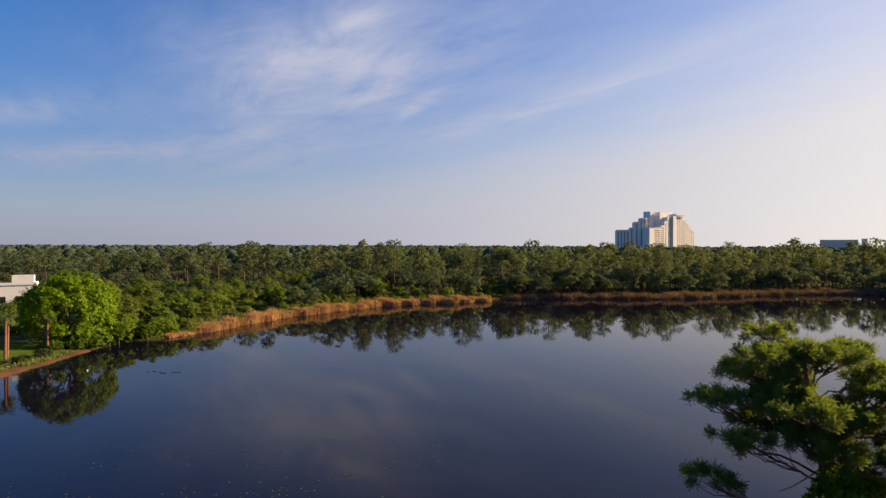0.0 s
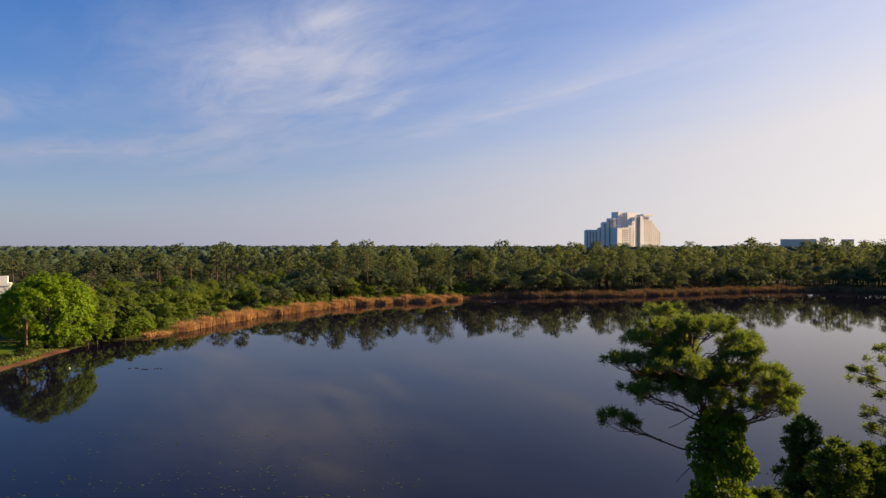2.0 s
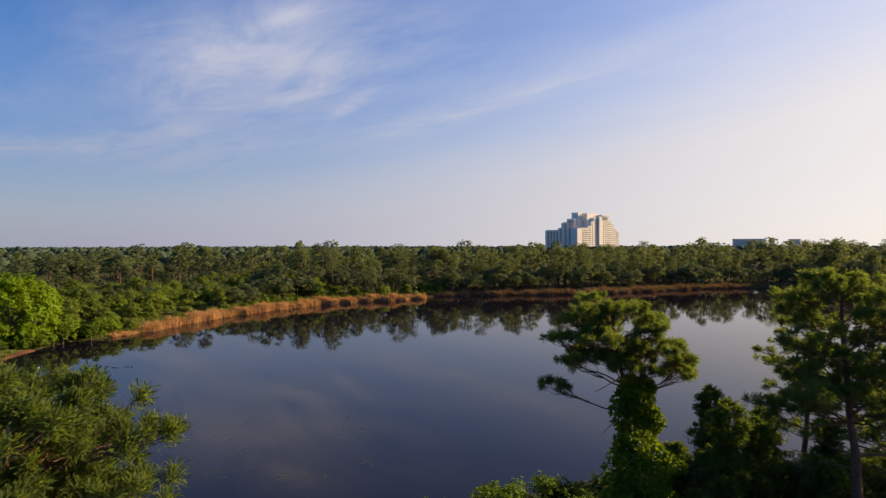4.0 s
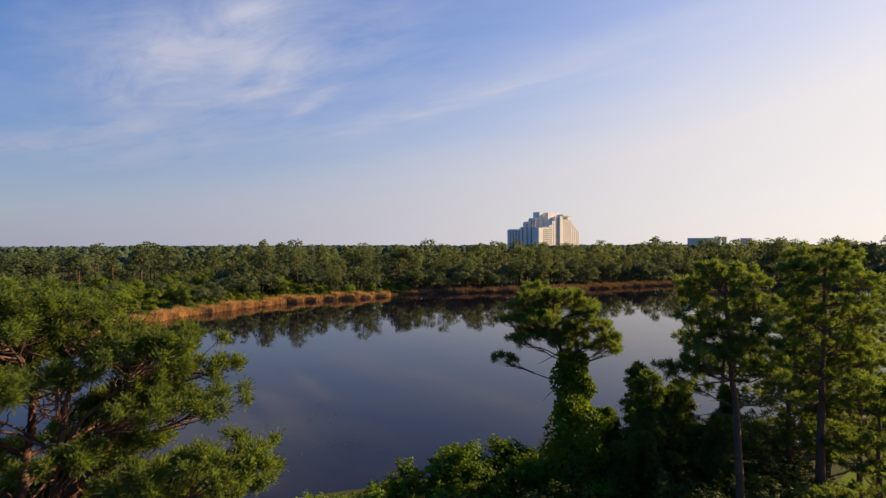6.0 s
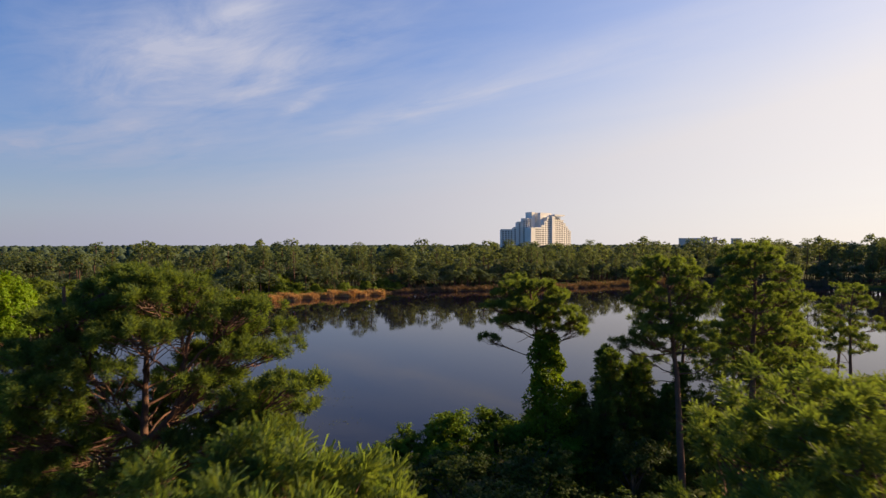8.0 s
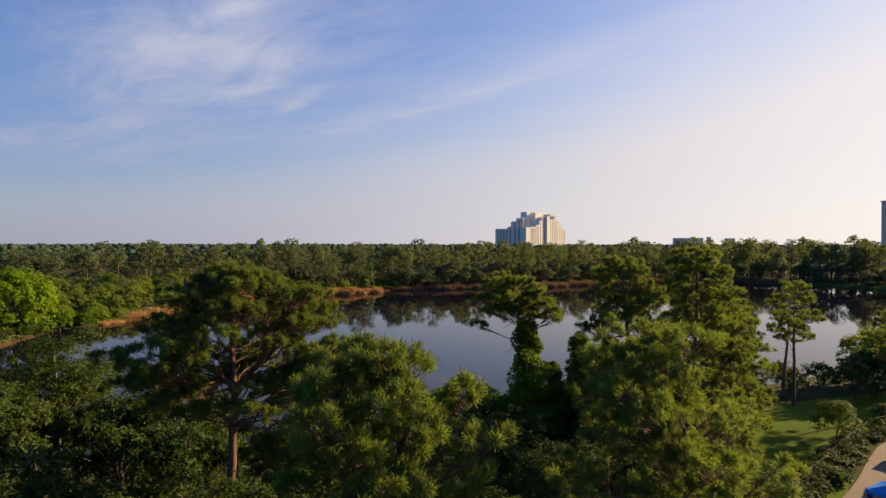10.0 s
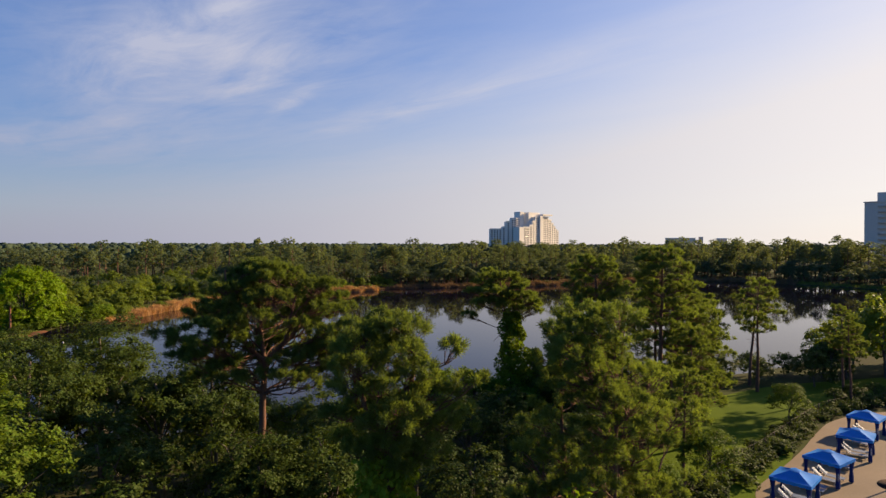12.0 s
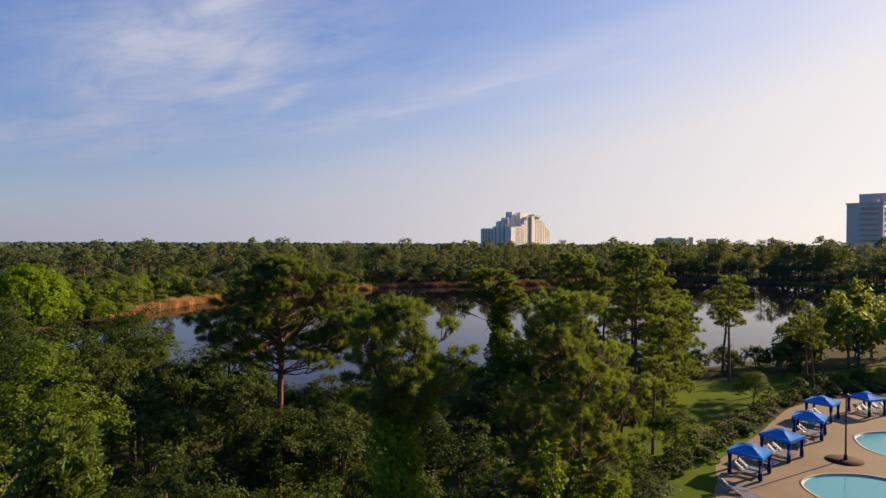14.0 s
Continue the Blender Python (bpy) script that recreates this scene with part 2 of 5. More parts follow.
SNAG = material("bleached_wood", (0.50, 0.46, 0.40), (0.38, 0.34, 0.29), 0.9, 1, 12, 0.01)
STONE = material("brown_stone", (0.16, 0.12, 0.085), (0.10, 0.075, 0.055), 0.9, 1.5, 10, 0.03)
LILY = material("lily_pads", (0.105, 0.115, 0.03), (0.06, 0.075, 0.02), 0.6, 2, 12, island=0.3)
# dark plumage of the ducks on the lake
FEATHERS = material("dark_feathers", (0.02, 0.018, 0.016), (0.035, 0.03, 0.025), 0.7, 5, 30)
PLASTIC = material("white_plastic", (0.8, 0.8, 0.78), (0.7, 0.7, 0.68), 0.4, 3, 20)


def water(name, body, rough, ripple, scale):
    m = material(name, body, body, rough, 0.05, 0.3, spec=0.5)
    t = m.node_tree
    p = t.nodes["Principled BSDF"]
    p.inputs["IOR"].default_value = 1.24
    pos = t.nodes.new("ShaderNodeTexCoord")
    stretch = t.nodes.new("ShaderNodeMapping")
    stretch.inputs["Scale"].default_value = (1, 1.6, 1)
    n = t.nodes.new("ShaderNodeTexNoise")
    n.inputs["Scale"].default_value, n.inputs["Detail"].default_value = scale, 3
    t.links.new(pos.outputs["Object"], stretch.inputs[0]), t.links.new(stretch.outputs[0], n.inputs["Vector"])
    b = t.nodes.new("ShaderNodeBump")
    b.inputs["Strength"].default_value, b.inputs["Distance"].default_value = 1.0, ripple
    t.links.new(n.outputs["Fac"], b.inputs["Height"]), t.links.new(b.outputs[0], p.inputs["Normal"])
    return m


LAKE_WATER = water("lake_water", (0.006, 0.0045, 0.011), 0.025, 0.004, 0.5)
POOL_WATER = water("pool_water", (0.10, 0.34, 0.42), 0.04, 0.01, 1.6)


# ---- mesh tools ----
class Geo:
    """Gathers corners and faces in bulk."""

    def __init__(self):
        self.v, self.t, self.q, self.n = [], [], [], 0

    def add(self, v, tris=None, quads=None):
        v = np.asarray(v, float).reshape(-1, 3)
        if tris is not None and len(tris):
            self.t.append(np.asarray(tris, int) + self.n)
        if quads is not None and len(quads):
            self.q.append(np.asarray(quads, int) + self.n)
        self.v.append(v)
        self.n += len(v)
        return self

    def arrays(self):
        v = np.concatenate(self.v) if self.v else np.zeros((0, 3))
        t = np.concatenate(self.t) if self.t else np.zeros((0, 3), int)
        q = np.concatenate(self.q) if self.q else np.zeros((0, 4), int)
        return v, t, q

    def mesh(self, name, mat, smooth=False):
        v, t, q = self.arrays()
        me = bpy.data.meshes.new(name)
        me.vertices.add(len(v))
        me.vertices.foreach_set("co", v.astype(np.float32).ravel())
        me.loops.add(3 * len(t) + 4 * len(q))
        me.loops.foreach_set("vertex_index", np.concatenate([t.ravel(), q.ravel()]).astype(np.int32))
        me.polygons.add(len(t) + len(q))
        starts = np.concatenate([np.arange(len(t)) * 3, 3 * len(t) + np.arange(len(q)) * 4])
        me.polygons.foreach_set("loop_start", starts.astype(np.int32))
        me.update(calc_edges=True)
        if smooth:
            me.polygons.foreach_set("use_smooth", np.ones(len(t) + len(q), bool))
        me.materials.append(mat)
        return me

    def tube(self, path, radii, sides=6):
        path, radii = np.asarray(path, float), np.asarray(radii, float)
        d = np.gradient(path, axis=0)
        d /= np.linalg.norm(d, axis=1, keepdims=True) + 1e-9
        ref = np.where(np.abs(d[:, 2:3]) > 0.9, [[1.0, 0, 0]], [[0, 0, 1.0]])
        a = np.cross(d, ref)
        a /= np.linalg.norm(a, axis=1, keepdims=True) + 1e-9
        b = np.cross(d, a)
        ang = np.arange(sides) / sides * 2 * np.pi
        ring = a[:, None] * np.cos(ang)[None, :, None] + b[:, None] * np.sin(ang)[None, :, None]
        v = path[:, None] + ring * radii[:, None, None]
        k, s = len(path), np.arange(sides)
        quads = [np.stack([i * sides + s, i * sides + (s + 1) % sides, (i + 1) * sides + (s + 1) % sides, (i + 1) * sides + s], 1) for i in range(k - 1)]
        return self.add(v, quads=np.concatenate(quads))

    def box(self, lo, hi):
        (a, b, c), (d, e, f) = lo, hi
        v = [(a, b, c), (d, b, c), (d, e, c), (a, e, c), (a, b, f), (d, b, f), (d, e, f), (a, e, f)]
        return self.add(v, quads=[(0, 3, 2, 1), (4, 5, 6, 7), (0, 1, 5, 4), (1, 2, 6, 5), (2, 3, 7, 6), (3, 0, 4, 7)])

    def needles(self, rng, centres, axes, length, width, count, spray=0.05):
        """Bursts of needles round each centre, leaning along its axis."""
        k = len(centres)
        if not k:
            return self
        d = rng.normal(size=(k, count, 3))
        d /= np.linalg.norm(d, axis=2, keepdims=True)
        d = d + axes[:, None] * 0.75
        d /= np.linalg.norm(d, axis=2, keepdims=True) + 1e-9
        side = np.cross(d, rng.normal(size=(k, count, 3)))
        side /= np.linalg.norm(side, axis=2, keepdims=True) + 1e-9
        l = length * rng.uniform(0.65, 1.15, (k, count, 1))
        c = centres[:, None] + axes[:, None] * rng.uniform(-0.12, 0.08, (k, count, 1)) + rng.normal(size=(k, count, 3)) * spray
        v = np.stack([c - side * width * 0.3, c + d * l - side * width * 0.5, c + d * l + side * width * 0.5], 2)
        return self.add(v, tris=np.arange(k * count * 3).reshape(-1, 3))

    def leaves(self, rng, centres, out, size, aspect=0.6, lie=0.5, loose=0.6):
        """One four-cornered leaf at each centre, facing more or less outward."""
        k = len(centres)
        n = out * lie + rng.normal(size=(k, 3)) * loose
        n /= np.linalg.norm(n, axis=1, keepdims=True) + 1e-9
        a = np.cross(n, rng.normal(size=(k, 3)))
        a /= np.linalg.norm(a, axis=1, keepdims=True) + 1e-9
        b = np.cross(n, a)
        s = size * rng.uniform(0.6, 1.3, (k, 1))
        bend = n * s * 0.18
        v = np.stack([centres - a * s, centres + b * s * aspect - bend, centres + a * s, centres - b * s * aspect - bend], 1)
        return self.add(v, quads=np.arange(k * 4).reshape(-1, 4))


def link(name, me, parent=None, label=""):
    ob = new(name, me)
    ob.parent = parent
    if label:
        ob["label"] = label
    return ob


def part(name, bm, mat, parent, label="", smooth=False):
    me = bpy.data.meshes.new(name)
    bm.to_mesh(me)
    bm.free()
    me.materials.append(mat)
    if smooth:
        me.polygons.foreach_set("use_smooth", np.ones(len(me.polygons), bool))
    return link(name, me, parent, label)


def unit(v):
    v = np.asarray(v, float)
    return v / (np.linalg.norm(v) + 1e-9)


def curve_points(a, d, length, rise, n, rng, wob=0.06):
    """A limb from a along d, bending up (rise > 0) or down on its way."""
    p, pts, step = np.array(a, float), [], length / (n - 1)
    d = unit(d)
    for i in range(n):
        pts.append(p.copy())
        d = unit(d + np.array([0, 0, rise / n]) + rng.normal(size=3) * wob)
        p = p + d * step
    return np.array(pts)


# ---- plan: the lake ----
SHORE = [(-62, 36), (-70, 60), (-66, 87), (-66, 104), (-64.5, 118), (-58, 124.5), (-50, 143), (-43, 160), (-31, 176.5), (-16, 193), (14, 207),
         (20, 215), (46, 218), (88, 220), (140, 238), (182, 240), (215, 215), (228, 165), (200, 112), (150, 88), (112, 74), (82, 53), (66, 45),
         (50, 41), (30, 39), (16, 37), (4, 33), (-8, 31), (-24, 28), (-44, 27)]


def rounded(points, n=6):
    """A closed Catmull-Rom line through the points."""
    p = np.array(points, float)
    out = []
    for i in range(len(p)):
        a, b, c, d = p[i - 1], p[i], p[(i + 1) % len(p)], p[(i + 2) % len(p)]
        for s in np.arange(n) / n:
            out.append(0.5 * (2 * b + (c - a) * s + (2 * a - 5 * b + 4 * c - d) * s * s + (3 * b - a - 3 * c + d) * s**3))
    return np.array(out)


SHORELINE = rounded(SHORE)


def outside(x, y, line=SHORELINE):
    """Metres from the line: positive outside it, negative inside."""
    shape = np.shape(x)
    x, y = np.ravel(x).astype(float), np.ravel(y).astype(float)
    a, b = line, np.roll(line, -1, 0)
    e = b - a
    far = np.empty(len(x))
    for k in range(0, len(x), 8000):
        px, py = x[k : k + 8000, None], y[k : k + 8000, None]
        s = np.clip(((px - a[:, 0]) * e[:, 0] + (py - a[:, 1]) * e[:, 1]) / ((e * e).sum(1) + 1e-9), 0, 1)
        d2 = (px - a[:, 0] - s * e[:, 0]) ** 2 + (py - a[:, 1] - s * e[:, 1]) ** 2
        cross = (a[:, 1] > py) != (b[:, 1] > py)
        hits = cross & (px < e[:, 0] * (py - a[:, 1]) / np.where(np.abs(e[:, 1]) > 1e-9, e[:, 1], 1e-9) + a[:, 0])
        far[k : k + 8000] = np.sqrt(d2.min(1)) * np.where(hits.sum(1) % 2 == 1, -1, 1)
    return far.reshape(shape)


DECK_Z = 1.3
DECK = rounded([(21.5, -5), (24.2, -1), (26.6, 2.2), (31, 5.0), (36.5, 8.6), (42, 12.6), (47, 15.6), (54, 17.2), (64, 16), (74, 10), (78, -4), (70, -22), (50, -30), (30, -26), (22, -14)])


def ground_z(x, y):
    x, y = np.asarray(x, float), np.asarray(y, float)
    d = outside(x, y)
    h = np.where(d < 0, np.maximum(d * 0.25, -1.5), 0.35 * np.minimum(d / 2.5, 1) + 0.85 * np.clip((d - 2) / 14, 0, 1) ** 0.8)
    return np.where(outside(x, y, DECK) < -3.2, -0.6, h)


def on_ground(x, y):
    return float(ground_z(np.array([x]), np.array([y]))[0])


def build_ground():
    def axis(lo, hi, step):
        mid = np.arange(lo, hi + step, step)
        far = np.array([12, 30, 60, 120, 250, 500, 1000, 2000, 4700])
        return np.concatenate([lo - far[::-1], mid, mid[-1] + far])

    xs, ys = axis(-130, 270, 2.0), axis(-90, 290, 2.0)
    gx, gy = np.meshgrid(xs, ys)
    gz = ground_z(gx, gy)
    rng = np.random.default_rng(5)
    gz = gz + np.where(gz > 0.5, rng.uniform(-0.06, 0.06, gz.shape), 0)
    nx, ny = len(xs), len(ys)
    i, j = np.meshgrid(np.arange(nx - 1), np.arange(ny - 1))
    k = (j * nx + i).ravel()
    g = Geo().add(np.stack([gx, gy, gz], -1), quads=np.stack([k, k + 1, k + nx + 1, k + nx], 1))
    tagged(link("ground", g.mesh("ground", SOIL, True)), "brown leaf litter and rough grass round the lake", "ground", kind="structure")


build_ground()


def build_water():
    rim = rounded(SHORE, 4)
    bm = bmesh.new()
    c = rim.mean(0)
    vs = [bm.verts.new((x + (x - c[0]) * 0.02, y + (y - c[1]) * 0.02, 0)) for x, y in rim]
    es = [bm.edges.new((vs[i], vs[(i + 1) % len(vs)])) for i in range(len(vs))]
    bmesh.ops.triangle_fill(bm, edges=es, use_beauty=True)
    for f in bm.faces:
        if f.normal.z < 0:
            f.normal_flip()
    ob = part("water", bm, LAKE_WATER, None)
    tagged(ob, "still dark lake mirroring the sky and trees", "lake", kind="structure")


build_water()


# ---- trees ----
def pine_geo(seed, H=18, base=9.0, spread=4.5, pads=26, tufts=70, lean=(0, 0), needle=0.27, width=0.036, count=30, reach=None, trunk_r=0.24, crook=0.25, shape=0.4, pad_r=1.15, dead=3, leaders=0, peak=0.5, extra=(), flat=0.34):
    """A slash pine: a bare trunk, crooked limbs that carry flat pads of needle brushes. shape: how high in the crown it is widest;
    reach: (azimuth, factor) draws the limbs out to one side; leaders: how many stems the trunk forks into; extra: single far-reaching limbs, by their tips."""
    rng = np.random.default_rng(seed)
    wood, crown = Geo(), Geo()
    n = 14
    s = np.linspace(0, 1, n)
    stem = base + 0.12 * (H - base) if leaders else H * 0.95
    bend = np.cumsum(rng.normal(size=(n, 2)) * crook * H / 60, axis=0) * s[:, None]
    spine = np.stack([lean[0] * s**1.6 + bend[:, 0], lean[1] * s**1.6 + bend[:, 1], s * stem], 1)
    wood.tube(spine, trunk_r * (1 - (0.4 if leaders else 0.82) * s) + 0.02, 9)
    lines = [spine]
    for i in range(leaders):
        a = 6.28 * i / leaders + rng.uniform(0, 1)
        end = spine[-1] + np.array([math.cos(a) * spread * 0.45, math.sin(a) * spread * 0.45, (H - stem) * rng.uniform(0.6, 0.9)])
        w = np.linspace(0, 1, 10)[:, None]
        line = spine[-1] + (end - spine[-1]) * w + np.array([math.cos(a), math.sin(a), -0.6]) * np.sin(w * np.pi) * spread * 0.13
        line[1:-1] += np.cumsum(rng.normal(size=(8, 3)) * 0.1, axis=0) * np.sin(w[1:-1] * np.pi)
        wood.tube(line, np.linspace(trunk_r * 0.55, 0.05, 10), 7)
        lines.append(line)
    stems = np.concatenate(lines)
    centres, axes = [], []
    az = rng.uniform(0, 6.28)
    mid = spine[-1, :2] if leaders else None
    for i in range(pads + len(extra)):
        f = min(1.0, (i + rng.uniform(0.1, 0.9)) / max(1, pads))
        az += 2.4 + rng.normal() * 0.5
        prof = max(0.02, 1 - ((f - shape) / (1.03 - shape if f > shape else shape + 0.6)) ** 2) ** (peak if f > shape else 0.5)
        L = max(0.1, spread - 0.4 * pad_r) * prof * rng.uniform(0.25, 1.0) ** 0.65
        if reach is not None:
            L *= 1 + reach[1] * max(0, math.cos(az - radians(reach[0])))
        z = base + (H - 0.4 * pad_r - 0.2 - base) * f
        cx, cy = mid if leaders else (np.interp(z, spine[:, 2], spine[:, 0]), np.interp(z, spine[:, 2], spine[:, 1]))
        top = np.array([cx + math.cos(az) * L, cy + math.sin(az) * L, z])
        if i >= pads:
            top = np.array(extra[i - pads], float)
            cx, cy = np.interp(top[2], spine[:, 2], spine[:, 0]), np.interp(top[2], spine[:, 2], spine[:, 1])
            L, f = max(0.3, math.hypot(top[0] - cx, top[1] - cy)), 0.3
        want = top - np.array([(top[0] - cx) * 0.8, (top[1] - cy) * 0.8, 0.2 * L + 0.6])
        ok = stems[stems[:, 2] > base * 0.78]
        k = ok[np.argmin(((ok - want) ** 2).sum(1))]
        w = np.linspace(0, 1, 9)[:, None]
        limb = k + (top - k) * w + np.array([0, 0, 1.0]) * np.sin(w * np.pi) * rng.uniform(-0.18, 0.08) * L
        limb[1:-1] += np.cumsum(rng.normal(size=(7, 3)) * 0.05 * L**0.5, axis=0) * np.sin(w[1:-1] * np.pi)
        r0 = max(0.03, trunk_r * 0.22 * (1 - 0.5 * f)) * min(1, 0.5 + L / 5)
        wood.tube(limb, np.linspace(r0, 0.02, 9), 6)
        out = unit(top - k)
        pr = pad_r * rng.uniform(0.7, 1.2)
        for j in range(max(4, int(tufts / 3 * (pr / pad_r) ** 2))):
            o = rng.normal(size=3)
            o[2] = abs(o[2]) if rng.random() < 0.8 else o[2]
            o /= np.linalg.norm(o)
            e = top + o * pr * (1, 1, flat) * rng.uniform(0.3, 1.0) ** 0.5 + out * 0.1
            e[:2] += rng.normal(size=2) * 0.1
            q = rng.uniform(0.5, 0.98)
            a = np.array([np.interp(q * 8, np.arange(9), limb[:, c]) for c in range(3)])
            u = np.linspace(0, 1, 5)[:, None]
            twig = a + (e - a) * u + np.array([0, 0, -0.12]) * np.sin(u * np.pi) + rng.normal(size=(5, 3)) * 0.03
            wood.tube(twig, np.linspace(0.022, 0.008, 5), 3)
            centres.append(e)
            axes.append(unit(o * (1, 1, 0.5) + np.array([0, 0, 0.6])))
    for i in range(dead):
        k = np.array([np.interp(base * rng.uniform(0.7, 0.98), spine[:, 2], spine[:, c]) for c in range(3)])
        a = rng.uniform(0, 6.28)
        wood.tube(curve_points(k, (math.cos(a), math.sin(a), rng.uniform(-0.2, 0.2)), rng.uniform(0.8, 2.2), -0.4, 6, rng, 0.12), np.linspace(0.04, 0.01, 6), 4)
    crown.needles(rng, np.array(centres), np.array(axes), needle * 1.12, width * 1.35, int(count * 2.7))
    return wood, crown


def leafy_geo(seed, H=10, R=4.0, base=2.5, blobs=34, per=230, size=0.13, trunk_r=0.2, squash=0.8, blob_r=1.15, top=0.5, round_=False, limbs=9, apart=None, sprays=13):
    """A broadleaf tree: a branching trunk and a crown of leaf sprays, with gaps between them."""
    rng = np.random.default_rng(seed)
    wood, crown = Geo(), Geo()
    s = np.linspace(0, 1, 8)
    spine = np.stack([np.cumsum(rng.normal(size=8) * 0.12) * s, np.cumsum(rng.normal(size=8) * 0.12) * s, s * H * 0.8], 1)
    wood.tube(spine, trunk_r * (1 - 0.75 * s) + 0.02, 7)
    mid = np.array([0, 0, base + (H - base) * top])
    half = np.array([R, R, (H - base) * 0.5])
    d = rng.normal(size=(blobs, 3))
    d /= np.linalg.norm(d, axis=1, keepdims=True)
    d[:, 2] = np.where(d[:, 2] < (-0.85 if round_ else -0.5), -d[:, 2] * 0.6, d[:, 2])
    rad = rng.uniform(0.55 if not round_ else 0.8, 1.0, (blobs, 1)) ** 0.6
    cen = mid + d * half * rad * (1 - 0.4 * blob_r / R)
    for c in cen[:: max(1, blobs // limbs)]:
        z0 = rng.uniform(0.3, 0.75)
        a = np.array([np.interp(z0 * 7, np.arange(8), spine[:, x]) for x in range(3)])
        w = np.linspace(0, 1, 6)[:, None]
        path = a + (c - a) * w + np.array([0, 0, 1]) * (np.sin(w * 3.14) * 0.12 * np.linalg.norm(c - a)) + rng.normal(size=(6, 3)) * 0.05
        if apart is None:
            wood.tube(path, np.linspace(trunk_r * 0.45, 0.025, 6), 5)
        else:
            apart.append(Geo().tube(path, np.linspace(trunk_r * 0.45, 0.012, 6), 5))
    r = blob_r * rng.uniform(0.6, 1.3, blobs)
    k = np.repeat(np.arange(blobs), sprays)
    o = rng.normal(size=(len(k), 3)) + d[k] * 0.5
    o /= np.linalg.norm(o, axis=1, keepdims=True)
    o[:, 2] = np.where((o[:, 2] < -0.2) & (rng.random(len(k)) < 0.7), -o[:, 2], o[:, 2])
    long = r[k] * rng.uniform(0.7, 1.15, len(k))
    j = np.repeat(np.arange(len(k)), max(3, per // sprays))
    u = rng.uniform(0.25, 1.0, len(j)) ** 0.7
    p = cen[k[j]] + o[j] * (long[j] * u)[:, None] * np.array([1, 1, squash])
    p += rng.normal(size=(len(j), 3)) * (0.17 * r[k[j]] * (1.25 - 0.7 * u))[:, None] * np.array([1, 1, 0.6])
    p[:, 2] -= 0.16 * long[j] * u * u
    p[:, 2] = np.maximum(p[:, 2], 0.15)
    crown.leaves(rng, p, o[j] * 0.55 + d[k[j]] * 0.3 + np.array([0, 0, 0.65]), size, lie=1.0, loose=0.42)
    return wood, crown


def tree(name, geo, x, y, bark, leaf, label, category="tree", group="", turn=0.0, scale=1.0, crown_label="", limbs=()):
    wood, crown = geo
    e = new(name)
    e.empty_display_size = 0.3
    tagged(e, label, category, group)
    link("trunk", wood.mesh("trunk", bark, True), e)
    link("crown", crown.mesh("crown", leaf), e, crown_label)
    for limb in limbs:
        link("limb", limb.mesh("limb", bark, True), e)
    e.matrix_basis = pose(x, y, on_ground(x, y) - 0.08, 0, 0, turn) @ Matrix.Scale(scale, 4)
    return e


def again(src, x, y, turn, scale, label="", tall=1.0):
    ob = copy_thing(src, pose(x, y, on_ground(x, y) - 0.08, 0, 0, turn))
    ob.scale = (scale, scale, scale * tall)
    if label:
        ob["label"] = label
    return ob


# ---- far shore and woods ----
def far_pine(rng, H, spread, base, clumps=22, per=46, size=0.23):
    """A pine far off: a bare stem and an open, round-topped crown of flattened clumps."""
    g = Geo()
    s = np.linspace(0, 1, 6)
    spine = np.stack([np.cumsum(rng.normal(size=6) * 0.16), np.cumsum(rng.normal(size=6) * 0.16), s * H * 0.94], 1)
    w = Geo().tube(spine, 0.22 * (1 - 0.7 * s) + 0.03, 5)
    f = ((np.arange(clumps) + rng.random(clumps)) / clumps) ** 0.75
    az = np.arange(clumps) * 2.4 + rng.normal(size=clumps) * 0.6
    r = spread * np.sqrt(np.maximum(0.05, 1 - (np.maximum(f - 0.45, 0) / 0.6) ** 2)) * (0.55 + 0.45 * np.minimum(1, f / 0.45)) * rng.uniform(0.25, 0.9, clumps) ** 0.7
    c = np.stack([np.cos(az) * r, np.sin(az) * r, base + (H - base - 0.5) * f], 1)
    c[:, :2] += spine[-2, :2]
    for i in range(0, clumps, 2 if per > 30 else 5):
        a = np.array([spine[4, 0], spine[4, 1], max(base - 1, c[i, 2] - r[i] * 0.55)])
        w.tube(np.stack([a, (a + c[i]) / 2 + (0, 0, 0.1), c[i]]), [0.08, 0.05, 0.03], 3)
    i = np.repeat(np.arange(clumps), per)
    o = rng.normal(size=(len(i), 3))
    o /= np.linalg.norm(o, axis=1, keepdims=True)
    o[:, 2] = np.where((o[:, 2] < 0) & (rng.random(len(i)) < 0.6), -o[:, 2], o[:, 2])
    wide = (spread * rng.uniform(0.32, 0.54, clumps))[i][:, None]
    p = c[i] + o * rng.uniform(0.3, 1, (len(i), 1)) ** 0.6 * wide * np.array([1.0, 1.0, 0.62])
    g.leaves(rng, p, o * 0.6 + (0, 0, 0.7), size, 0.8, 1.0, 0.45)
    return w, g


